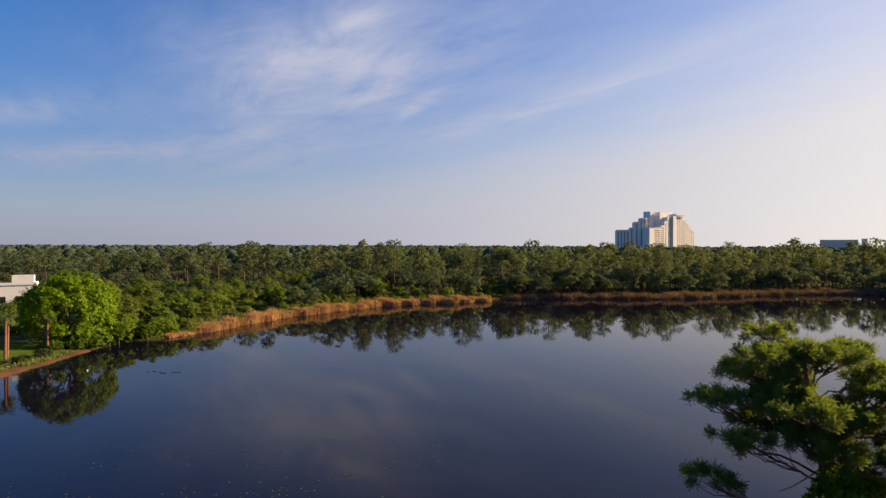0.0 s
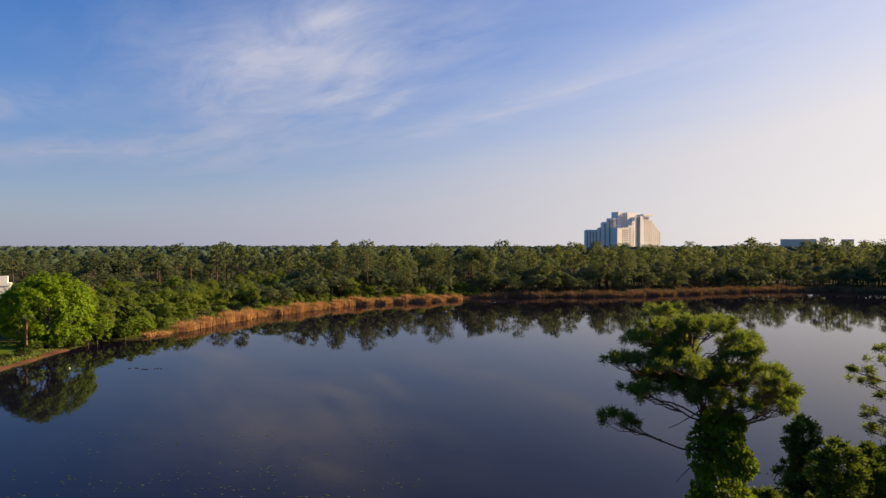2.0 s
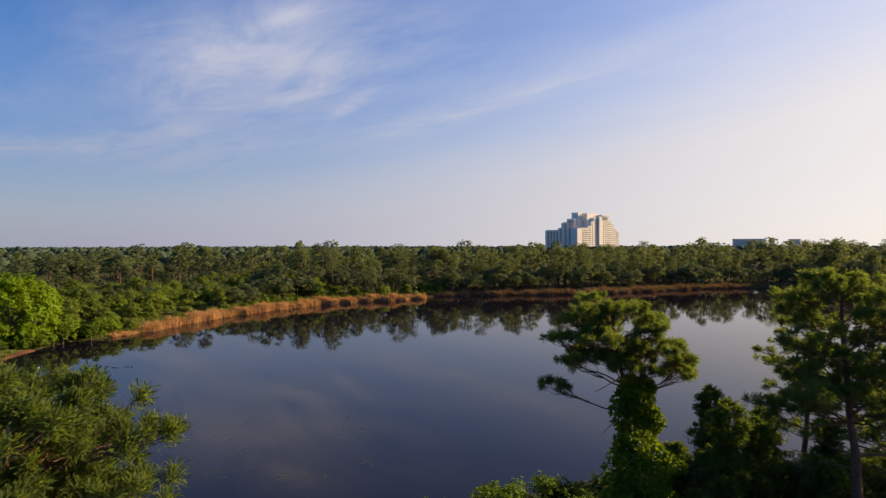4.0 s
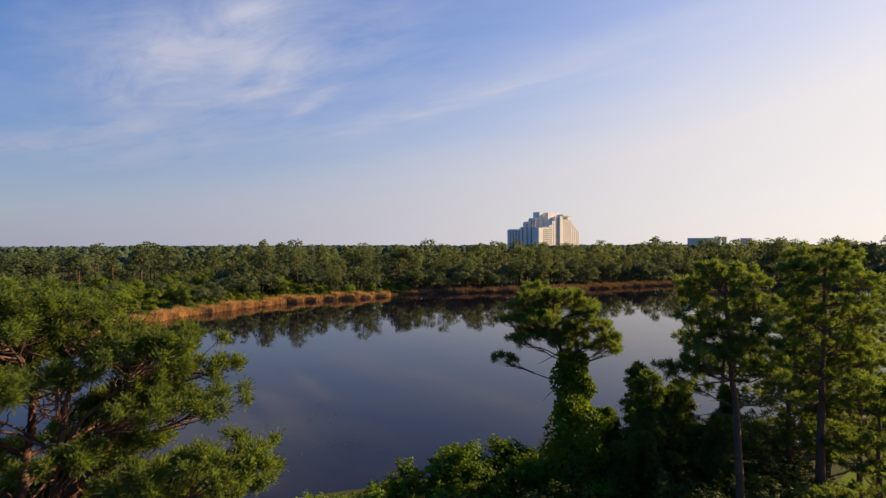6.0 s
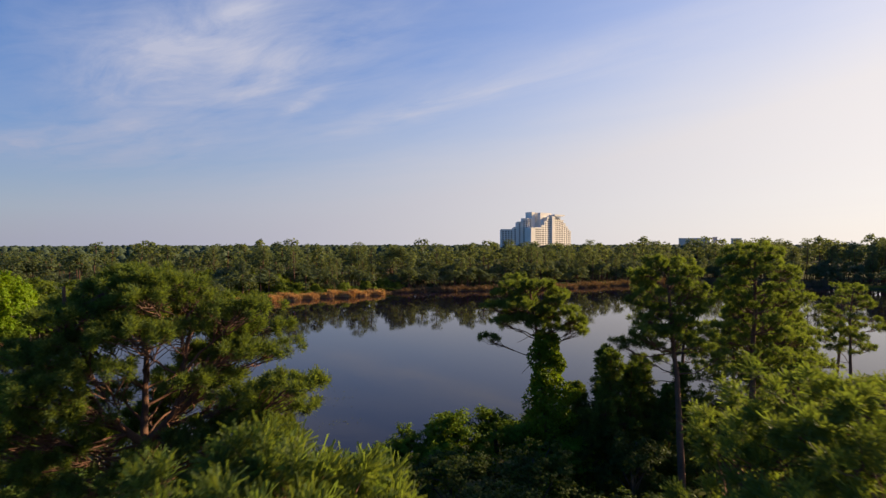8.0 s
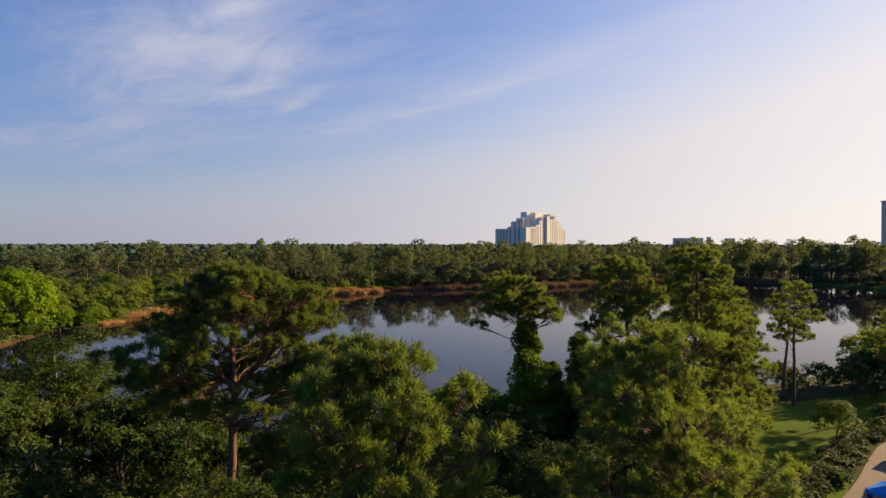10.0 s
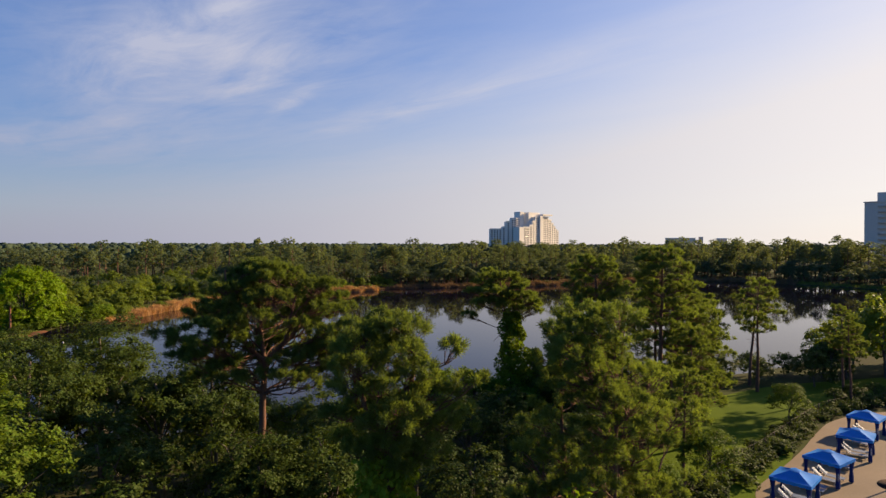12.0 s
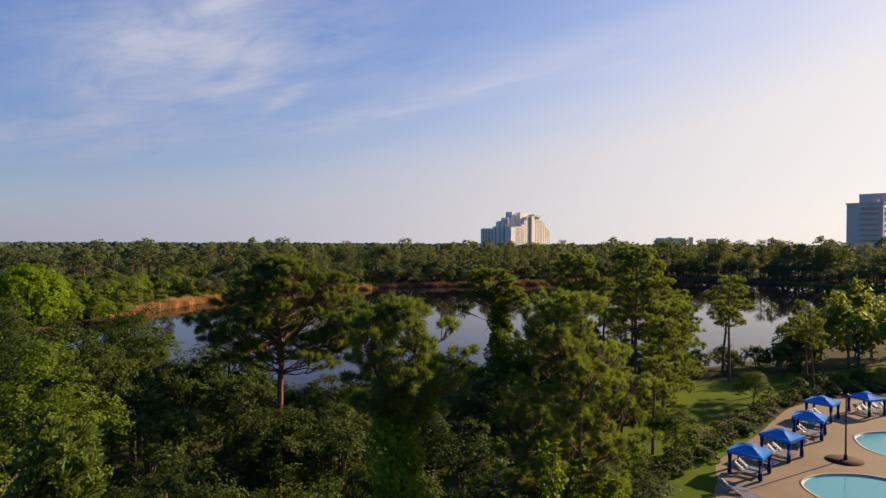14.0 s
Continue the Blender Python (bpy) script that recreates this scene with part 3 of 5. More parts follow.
def far_leafy(rng, H, R, base, blobs=20, per=52, size=0.25):
    """A broadleaf tree far off: lobes of leaves heaped into one rounded crown."""
    g = Geo()
    w = Geo().tube([(0, 0, 0), (0.1, 0, H * 0.4), (0.2, 0.1, H * 0.8)], [0.22, 0.15, 0.05], 5)
    d = rng.normal(size=(blobs, 3))
    d /= np.linalg.norm(d, axis=1, keepdims=True)
    d[:, 2] = np.where((d[:, 2] < -0.2) & (rng.random(blobs) < 0.5), -d[:, 2], d[:, 2])
    c = np.array([0, 0, base + (H - base) * 0.47]) + d * np.array([R, R, (H - base) * 0.5]) * rng.uniform(0.5, 0.88, (blobs, 1))
    i = np.repeat(np.arange(blobs), per)
    o = rng.normal(size=(len(i), 3))
    o /= np.linalg.norm(o, axis=1, keepdims=True)
    o[:, 2] = np.where(o[:, 2] < -0.3, -o[:, 2], o[:, 2])
    wide = (R * rng.uniform(0.3, 0.5, blobs))[i][:, None]
    p = c[i] + o * rng.uniform(0.5, 1.0, (len(i), 1)) ** 0.6 * wide
    g.leaves(rng, p, o * 0.7 + d[i] * 0.3 + (0, 0, 0.5), size, 0.75, 1.0, 0.4)
    return w, g


def scatter(rng, n, xlo, xhi, ylo, yhi, lo, hi):
    """Places in a stretch of the plan, between lo and hi metres from the shore."""
    x, y = rng.uniform(xlo, xhi, n), rng.uniform(ylo, yhi, n)
    d = outside(x, y)
    keep = (d > lo) & (d < hi)
    return x[keep], y[keep], d[keep]


def joined(protos, places, wood, crown):
    for x, y, z, turn, sx, sz, k in places:
        c, s = math.cos(turn) * sx, math.sin(turn) * sx
        m = np.array([[c, -s, 0], [s, c, 0], [0, 0, sz]])
        for src, dst in zip(protos[k], (wood, crown)):
            v, t, q = src
            dst.add(v @ m.T + (x, y, z), t, q)


rng = np.random.default_rng(11)
PROTO = [far_pine(rng, H, sp, b) for H, sp, b in ((18, 3.4, 8), (17, 3.2, 9), (19, 3.6, 10), (16, 2.8, 6), (18, 2.6, 10.5))]
PROTO += [far_leafy(rng, H, R, b) for H, R, b in ((12, 4.0, 2), (10, 3.6, 1), (14, 3.4, 3), (15, 2.6, 2.5))]
CHEAP = [far_pine(rng, H, sp, b, 18, 20, 0.44) for H, sp, b in ((18, 3.4, 8), (17, 3.2, 9), (19, 3.6, 10), (16, 2.8, 6), (18, 2.6, 10.5))]
CHEAP += [far_leafy(rng, H, R, b, 16, 24, 0.40) for H, R, b in ((12, 4.0, 2), (10, 3.6, 1), (14, 3.4, 3), (15, 2.6, 2.5))]
PROTO_ARRAYS = [(w.arrays(), g.arrays()) for w, g in PROTO + CHEAP]

# emergent trees along the far edge, told apart one by one
FAR_TREES = []
for k, (w, g) in enumerate(PROTO):
    e = new("pine_tree" if k < 5 else "broadleaf_tree")
    tagged(e, "tall slash pine with a bare trunk on the far shore" if k < 5 else "round green broadleaf tree on the far shore", "tree", "trees of the far shore")
    link("trunk", w.mesh("trunk", BARK, True), e)
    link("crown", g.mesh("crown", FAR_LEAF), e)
    FAR_TREES.append(e)
shore_rng = np.random.default_rng(3)
count = 0
used = set()
xs, ys, ds = scatter(shore_rng, 5200, -150, 330, 120, 330, 9, 34)
for x, y, d in zip(xs, ys, ds):
    if count >= 130 or (x < -35 and y < 205) or y < 150 + 0.0 * x:
        continue
    cell = (int(x // 4.2), int(y // 6))
    if cell in used:
        continue
    used.add(cell)
    k = int(shore_rng.choice([0, 1, 2, 3, 4, 5, 6, 7, 8], p=[0.1, 0.1, 0.08, 0.1, 0.08, 0.16, 0.14, 0.13, 0.11]))
    s = shore_rng.uniform(0.72, 1.0) * (0.75 + 0.28 * min(1, (d - 8) / 18))
    s *= 1.02 if k < 5 else (0.78 if d < 20 else 0.95)
    z = on_ground(x, y) - 0.1
    m = pose(x, y, z, 0, 0, shore_rng.uniform(0, 360))
    e = copy_thing(FAR_TREES[k], m)
    e.scale = (s * 1.15, s * 1.15, s * shore_rng.uniform(1.0, 1.1))
    count += 1
for k, e in enumerate(FAR_TREES):
    x, y = -52 + 19 * k, 236 + 5 * (k % 3) + max(0, k - 3) * 2
    e.matrix_basis = pose(x, y, on_ground(x, y) - 0.1, 0, 0, 40 * k)

wood, crown = Geo(), Geo()
places = []
x, y, d = scatter(rng, 2600, -320, 520, 100, 420, 26, 120)
for x, y, d in zip(x, y, d):
    if x < -45 and y < 218 + 0.25 * abs(x + 45):
        continue
    if x < -130 and y < 330:
        continue
    pine = rng.random() < 0.42
    k = int(rng.integers(0, 5)) if pine else int(rng.integers(5, 9))
    s = rng.uniform(0.85, 1.05) if pine else rng.uniform(0.9, 1.25)
    places.append((x, y, on_ground(x, y) - 0.1, rng.uniform(0, 6.28), s * (1.3 if pine else 1.05), s * rng.uniform(0.95, 1.13) * (1.1 if x > 170 else 1.0), k + (9 if d > 30 else 0)))
    if len(places) >= 500:
        break
# understorey that closes the foot of the woods
x, y, d = scatter(rng, 3600, -150, 330, 120, 330, 5.5, 40)
low = 0
for x, y, d in zip(x, y, d):
    if x < -45 and y < 214 or low > 620:
        continue
    low += 1
    s = rng.uniform(0.45, 0.88)
    places.append((x, y, on_ground(x, y) - 0.3, rng.uniform(0, 6.28), s * 1.5, s, int(rng.integers(5, 9)) + (9 if d > 7.2 else 0)))
# woods on the left, farther off and lower
x, y = rng.uniform(-560, -125, 470), rng.uniform(250, 560, 470)
for x, y in zip(x, y):
    s = rng.uniform(0.7, 0.95)
    leafy = rng.random() < 0.7
    places.append((x, y, 1.0, rng.uniform(0, 6.28), s * (1.6 if leafy else 1.4), s * (1.12 if leafy else 0.92), int(rng.integers(14, 18)) if leafy else int(rng.integers(9, 14))))
x, y = rng.uniform(-330, -120, 150), rng.uniform(165, 330, 150)
for x, y in zip(x, y):
    s = rng.uniform(0.55, 0.85)
    places.append((x, y, 1.0, rng.uniform(0, 6.28), s * 1.7, s, int(rng.integers(9, 18))))
# scrub that closes the ground between the shore shrubs and the woods
x, y, d = scatter(rng, 1500, -260, -40, 165, 300, 24, 140)
for x, y, d in zip(x[:240], y[:240], d[:240]):
    s = rng.uniform(0.32, 0.62)
    places.append((x, y, 1.0, rng.uniform(0, 6.28), s * 1.45, s, int(rng.integers(14, 18))))
joined(PROTO_ARRAYS, places, wood, crown)
far_woods = new("far_woods")
tagged(far_woods, "dense mixed pine and broadleaf woods behind the lake", "woods", kind="stuff")
tagged(link("trunks", wood.mesh("trunks", BARK, True), far_woods), kind="stuff")
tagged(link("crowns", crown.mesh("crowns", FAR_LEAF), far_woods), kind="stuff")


def build_canopy():
    """The woods out to the horizon: thousands of rounded tree tops over a dark floor of leaves."""
    g = np.random.default_rng(8)
    n = 7200
    r = 480 * (4300 / 480) ** (g.random(n) ** 1.1)
    a = np.radians(g.uniform(-72, 96, n))
    x, y = np.sin(a) * r, np.cos(a) * r
    keep = outside(x, y) > 75
    x, y, r, a = x[keep], y[keep], r[keep], a[keep]
    n = len(x)
    big = np.sin(x * 0.011 + 1) * np.sin(y * 0.013 + 2) + 0.6 * np.sin(x * 0.031 + y * 0.02)
    top = 15.0 + 1.5 * big + g.uniform(-1.8, 2.4, n) + 2.4 * (g.random(n) > 0.94)
    top = np.where((a < radians(-24)) & (r < 700), top - 2.5, top)
    wide = g.uniform(2.2, 4.2, n) * (1 + r / 1300)
    ang = np.arange(7) / 7 * 2 * np.pi
    rings = []
    for rad, drop in ((1.0, 1.0), (0.92, 0.45), (0.55, 0.12)):
        w = rad * wide[:, None] * g.uniform(0.75, 1.2, (n, 7))
        z = (top - drop * wide * 1.2)[:, None] + g.uniform(-0.5, 0.5, (n, 7))
        rings.append(np.stack([x[:, None] + np.cos(ang) * w, y[:, None] + np.sin(ang) * w, z], -1))
    peak = np.stack([x + g.uniform(-0.5, 0.5, n), y, top], -1)[:, None]
    v = np.concatenate([*rings, peak], 1)
    k = np.arange(7)
    nxt = (k + 1) % 7
    quads = np.concatenate([np.stack([i * 7 + k, i * 7 + nxt, (i + 1) * 7 + nxt, (i + 1) * 7 + k], 1) for i in range(2)])
    tris = np.stack([14 + k, 14 + nxt, np.full(7, 21)], 1)
    base = np.arange(n)[:, None, None] * 22
    geo = Geo().add(v, tris=(tris[None] + base).reshape(-1, 3), quads=(quads[None] + base).reshape(-1, 4))
    woods = new("woods_to_horizon")
    tagged(woods, "rolling green tree tops out to the horizon", "woods", kind="stuff")
    tagged(link("tree_tops", geo.mesh("tree_tops", CANOPY), woods), kind="stuff")
    rr, aa = np.meshgrid(np.geomspace(760, 4500, 24), np.radians(np.linspace(-76, 100, 70)), indexing="ij")
    fx, fy = np.sin(aa) * rr, np.cos(aa) * rr
    i, j = np.meshgrid(np.arange(23), np.arange(69), indexing="ij")
    q = (i * 70 + j).ravel()
    floor = Geo().add(np.stack([fx, fy, np.full(fx.shape, 8.0)], -1), quads=np.stack([q, q + 70, q + 71, q + 1], 1))
    tagged(link("lower_leaves", floor.mesh("lower_leaves", CANOPY), woods), kind="stuff")


build_canopy()


def build_reeds():
    line = SHORELINE

    def band(name, mat, lo, hi, n, depth, height, label, seed, back=0.0):
        g = np.random.default_rng(seed)
        sel = line[lo:hi]
        seg = np.linalg.norm(np.diff(sel, axis=0), axis=1)
        at = np.concatenate([[0], np.cumsum(seg)])
        t = g.uniform(0, at[-1], n)
        px, py = np.interp(t, at, sel[:, 0]), np.interp(t, at, sel[:, 1])
        dx, dy = np.interp(t, at, np.gradient(sel[:, 0])), np.interp(t, at, np.gradient(sel[:, 1]))
        ln = np.hypot(dx, dy)
        off = g.uniform(-0.6, depth, n) + back + 0.5 * np.sin(t * 0.35) + 0.4 * np.sin(t * 0.9 + 1)
        x, y = px - dy / ln * off, py + dx / ln * off
        z = np.maximum(ground_z(x, y), 0) - 0.1
        h = height * g.uniform(0.4, 1.15, n) * (0.8 + 0.25 * np.sin(t * 0.5) * np.sin(t * 0.23 + 2) + 0.15 * np.sin(t * 1.7 + off))
        h *= np.clip(t / 14, 0.3, 1)
        tilt = g.normal(size=(n, 2)) * 0.16
        w = g.uniform(0.03, 0.075, n)
        a = g.uniform(0, 3.14, n)
        sx, sy = np.cos(a) * w, np.sin(a) * w
        b = np.stack([x, y, z], 1)
        m = b + np.stack([tilt[:, 0] * h * 0.4, tilt[:, 1] * h * 0.4, h * 0.6], 1)
        e = b + np.stack([tilt[:, 0] * h * 1.3, tilt[:, 1] * h * 1.3, h], 1)
        s = np.stack([sx, sy, 0 * sx], 1)
        v = np.stack([b - s, b + s, m + s, m - s, e], 1)
        k = np.arange(n)[:, None] * 5
        me = Geo().add(v, tris=k + [3, 2, 4], quads=k + [0, 1, 2, 3]).mesh(name, mat)
        tagged(link(name, me), label, "reeds", kind="stuff")

    band("dry_reed_bed", REED, 30, 63, 44000, 2.8, 2.45, "golden dry reeds along the water's edge", 21)
    band("bank_grass", GRASS_TUFT, 8, 25, 5000, 1.6, 0.7, "tufts of green grass along the earth bank", 25, 1.5)
    band("reed_fringe", GRASS_TUFT, 28, 64, 16000, 3.4, 2.0, "green sedge behind the dry reeds", 22, 1.3)
    band("brown_reed_bed", RED_REED, 63, 98, 26000, 4.5, 2.5, "reddish brown reeds under the far woods", 23)
    band("shore_sedge", GRASS_TUFT, 76, 104, 9000, 5, 1.7, "green sedge and grass on the far shore", 24, 1.5)


build_reeds()


# ---- left bank ----
SHRUBS = []
for k, (H, R, seed) in enumerate(((3.6, 2.6, 31), (4.6, 2.4, 32), (2.8, 2.3, 33), (6.2, 2.8, 34), (7.5, 2.9, 35))):
    e = tree("shoreline_shrub", leafy_geo(seed, H, R, 0.1, 30, 130, 0.19, 0.09, 0.85, R * 0.42, 0.48), -100, 200 + 8 * k, OAK_BARK, WILLOW,
             "dense green willow shrub behind the reeds", "shrub", "shoreline shrubs")
    SHRUBS.append(e)
g = np.random.default_rng(41)
x, y, d = scatter(g, 1700, -150, 30, 118, 262, 2.6, 75)
used = set()
for x, y, d in zip(x, y, d):
    cell = (int(x // 5), int(y // 5.6))
    if cell in used or x > 26 or (x > -20 and d > 12) or x < -118 or (y < 122 and x < -68):
        continue
    used.add(cell)
    k = int(g.integers(0, 3)) if d < 14 else int(g.integers(1, 5))
    again(SHRUBS[k], x, y, g.uniform(0, 360), g.uniform(0.8, 1.2) * (0.7 if d < 7 else 1.0), tall=g.uniform(0.85, 1.15))
x, y, d = scatter(g, 2600, -75, 24, 120, 222, 2.4, 6.5)
used = set()
for x, y, d in zip(x, y, d):
    cell = (int(x // 3), int(y // 3))
    if cell in used:
        continue
    used.add(cell)
    again(SHRUBS[int(g.integers(0, 3))], x, y, g.uniform(0, 360), g.uniform(0.4, 0.62), "low green shrub among the shore grass", g.uniform(0.8, 1.1))
for k, e in enumerate(SHRUBS):
    e.matrix_basis = pose(-62 - 3 * k, 132 + 5 * k, on_ground(-62 - 3 * k, 132 + 5 * k) - 0.08)

tree("maple_tree", leafy_geo(51, 13.4, 8.3, -0.8, 240, 300, 0.2, 0.3, 1.75, 1.2, 0.47, True, 10, sprays=19), -72.4, 114, OAK_BARK, LIME,
     "large rounded tree in bright spring green by the water", "tree")
for x, y, H, R, seed in ((-64.3, 116.5, 5.2, 3.3, 52), (-61.2, 121.5, 4.8, 3.2, 53), (-60.0, 126.5, 4.2, 3.0, 68), (-66, 120, 5.6, 3.2, 57), (-68, 110.2, 2.6, 2.2, 58), (-71.5, 108.5, 2.2, 1.9, 59), (-66.3, 112.4, 3.4, 2.4, 66), (-65.2, 114.8, 3.8, 2.5, 67)):
    tree("bank_shrub", leafy_geo(seed, H, R, 0.1, 34, 130, 0.19, 0.1, 0.9, 1.0, 0.46), x, y, OAK_BARK, VINE, "leafy green shrub overhanging the lake edge", "shrub")
tree("oak_tree", leafy_geo(54, 9.5, 5.0, 2.5, 44, 110, 0.2, 0.25, 0.8, 1.3), -88, 100, OAK_BARK, LEAF, "green oak on the lawn beside the lake", "tree")


def palm(x, y, H, seed, label):
    g = np.random.default_rng(seed)
    s = np.linspace(0, 1, 9)
    spine = np.stack([0.25 * np.sin(s * 2) * g.uniform(-1, 1), 0.2 * s * g.uniform(-1, 1), s * H], 1)
    wood = Geo().tube(spine, 0.17 + 0.05 * (1 - s) + 0.05 * (s > 0.85), 9)
    e = new("cabbage_palm")
    tagged(e, label, "palm tree", "palms on the bank")
    link("trunk", wood.mesh("trunk", PALM_BARK, True), e)
    top = spine[-1]
    for i in range(26):
        f = Geo()
        az, up = i * 2.399, g.uniform(-0.7, 1.2)
        d = np.array([math.cos(az), math.sin(az), up])
        rib = curve_points(top, d, g.uniform(1.3, 1.75), -1.3, 7, g, 0.02)
        f.tube(rib, np.linspace(0.03, 0.012, 7), 3)
        side = unit(np.cross(rib[-1] - rib[0], (0, 0, 1)))
        for q in np.linspace(0.45, 1, 9):
            a = np.array([np.interp(q * 6, np.arange(7), rib[:, c]) for c in range(3)])
            ahead = unit(rib[-1] - rib[3])
            for sg in (-1, 1):
                b = a + (side * sg * 0.8 + ahead * 0.7) * g.uniform(0.4, 0.6) + (0, 0, -0.12)
                w = ahead * 0.05
                f.add([a - w, a + w, b], tris=[(0, 1, 2)])
        link("frond", f.mesh("frond", PALM_LEAF), e)
    e.matrix_basis = pose(x, y, on_ground(x, y) - 0.05)


palm(-71.6, 106.2, 6.3, 61, "short cabbage palm with a reddish trunk by the water")
palm(-72.8, 97.5, 7.2, 62, "cabbage palm with a full round head on the lawn")
palm(-73.9, 99.5, 6.8, 63, "cabbage palm leaning beside its twin")


def build_bank():
    line = SHORELINE[12:21]
    inner = []
    for i, (x, y) in enumerate(line):
        inner.append((x - 1.9 - 0.6 * math.sin(i * 1.3) - 0.5 * math.sin(i * 2.9 + 1), y))
    pts = [(x + 0.5 + 0.35 * math.sin(k * 2.3) + 0.2 * math.sin(k * 5.1), y) for k, (x, y) in enumerate(line)] + inner[::-1]
    bm = bmesh.new()
    n = len(line)
    rows = []
    for i in range(n):
        row = []
        for f in (0, 0.3, 0.65, 1.0):
            x = pts[i][0] + (inner[i][0] - pts[i][0]) * f
            y = pts[i][1]
            row.append(bm.verts.new((x, y, on_ground(x, y) + 0.05 + (0.12 + 0.1 * math.sin(i * 1.9)) * math.sin(f * 3.14))))
        rows.append(row)
    for a, b in zip(rows, rows[1:]):
        for k in range(3):
            bm.faces.new((a[k], a[k + 1], b[k + 1], b[k]))
    tagged(part("earth_bank", bm, EARTH, None, smooth=True), "bare reddish earth bank at the water's edge", "bank", kind="structure")


build_bank()


def sheet(name, outline, mat, lift, label, category, step=2.0):
    """A patch of ground cover that follows the ground, lift metres over it."""
    line = rounded(outline, 8)
    lo, hi = line.min(0) - step, line.max(0) + step
    xs, ys = np.arange(lo[0], hi[0] + step, step), np.arange(lo[1], hi[1] + step, step)
    gx, gy = np.meshgrid(xs, ys)
    far = outside(gx, gy, line)
    edge = np.argwhere((far > 0) & (far < 1.5 * step))
    for j, i in edge:
        near = line[np.argmin((line[:, 0] - gx[j, i]) ** 2 + (line[:, 1] - gy[j, i]) ** 2)]
        gx[j, i], gy[j, i] = near
    gz = ground_z(gx, gy) + lift
    nx = len(xs)
    q = [(j * nx + i, j * nx + i + 1, (j + 1) * nx + i + 1, (j + 1) * nx + i) for j in range(len(ys) - 1) for i in range(nx - 1)
         if min(far[j, i], far[j, i + 1], far[j + 1, i], far[j + 1, i + 1]) < 0]
    me = Geo().add(np.stack([gx, gy, gz], -1), quads=np.array(q)).mesh(name, mat, True)
    tagged(link(name, me), label, category, kind="structure")


sheet("bank_lawn", [(-72, 84), (-71, 100), (-73, 110), (-92, 112), (-110, 100), (-100, 80)], LAWN, 0.09, "mown lawn on the left bank", "lawn")


def stones():
    g = np.random.default_rng(71)
    for i in range(14):
        bm = bmesh.new()
        bmesh.ops.create_icosphere(bm, subdivisions=2, radius=1)
        sx, sy, sz = g.uniform(0.18, 0.36), g.uniform(0.18, 0.34), g.uniform(0.12, 0.22)
        for v in bm.verts:
            k = 1 + 0.25 * noise.noise(v.co * 1.4 + Vector((i * 3.1, 0, 0)))
            v.co = Vector((v.co.x * sx * k, v.co.y * sy * k, v.co.z * sz * k))
        x, y = -68.8 + 0.5 * g.normal(), 88 + i * 1.4 + g.normal() * 0.5
        ob = part("boulder", bm, STONE, None, smooth=True)
        ob.location = (x, y, on_ground(x, y) + 0.1)
        tagged(ob, "brownish rough boulder edging the bank", "stone", "boulders on the bank")


stones()


def box_part(name, lo, hi, mat, parent, label="", bevel=0.0):
    bm = bmesh.new()
    bmesh.ops.create_cube(bm, size=1)
    for v in bm.verts:
        v.co = Vector([(lo[i] + hi[i]) / 2 + v.co[i] * (hi[i] - lo[i]) for i in range(3)])
    if bevel:
        bmesh.ops.bevel(bm, geom=bm.edges[:], offset=bevel, segments=1, affect="EDGES")
    return part(name, bm, mat, parent, label)


def white_building():
    e = new("office_building")
    tagged(e, "low white stucco building with a flat roof behind the trees", "building")
    wall = box_part("wall", (-126, 139, 0.6), (-96.4, 143.4, 10.3), WHITE, e)
    box_part("parapet", (-126.2, 138.8, 10.3), (-96.2, 139.4, 10.9), WHITE, e)
    box_part("parapet", (-96.8, 139.4, 10.3), (-96.2, 143.4, 10.9), WHITE, e)
    box_part("roof", (-126, 139.4, 10.3), (-96.8, 143.4, 10.5), ROOFING, e, "dark grey flat roof")
    box_part("stair_tower", (-101.2, 140.4, 10.5), (-96.9, 143.3, 12.5), WHITE, e)
    box_part("stair_tower", (-116, 140.4, 10.5), (-106.2, 143.3, 12.0), WHITE, e)
    for i in range(7):
        x = -123.5 + 3.9 * i
        for z in (2.2, 6.2):
            box_part("window", (x, 138.9, z), (x + 1.8, 139.05, z + 1.5), DARK_GLASS, wall)
    corner = Vector((-96.4, 139, 0))
    e.matrix_basis = Matrix.Translation(corner) @ Matrix.Rotation(radians(30), 4, "Z") @ Matrix.Translation(-corner)


white_building()


def snag():
    g = np.random.default_rng(77)
    e = new("dead_tree")
    tagged(e, "bleached bare dead trunk standing at the wood's edge", "dead tree")
    x, y = -18.6, 226
    s = np.linspace(0, 1, 7)
    p = np.stack([0.3 * np.sin(s * 3), 0 * s, s * 15.5], 1)
    link("trunk", Geo().tube(p, 0.26 - 0.17 * s, 7).mesh("trunk", SNAG, True), e)
    for i in range(4):
        k = p[3 + i % 3]
        link("broken_branch", Geo().tube(curve_points(k, (math.cos(i * 2), math.sin(i * 2), 0.5), 1.4, 0.3, 4, g), [0.06, 0.05, 0.035, 0.02], 5).mesh("broken_branch", SNAG, True), e)
    e.matrix_basis = pose(x, y, on_ground(x, y) - 0.1)


snag()


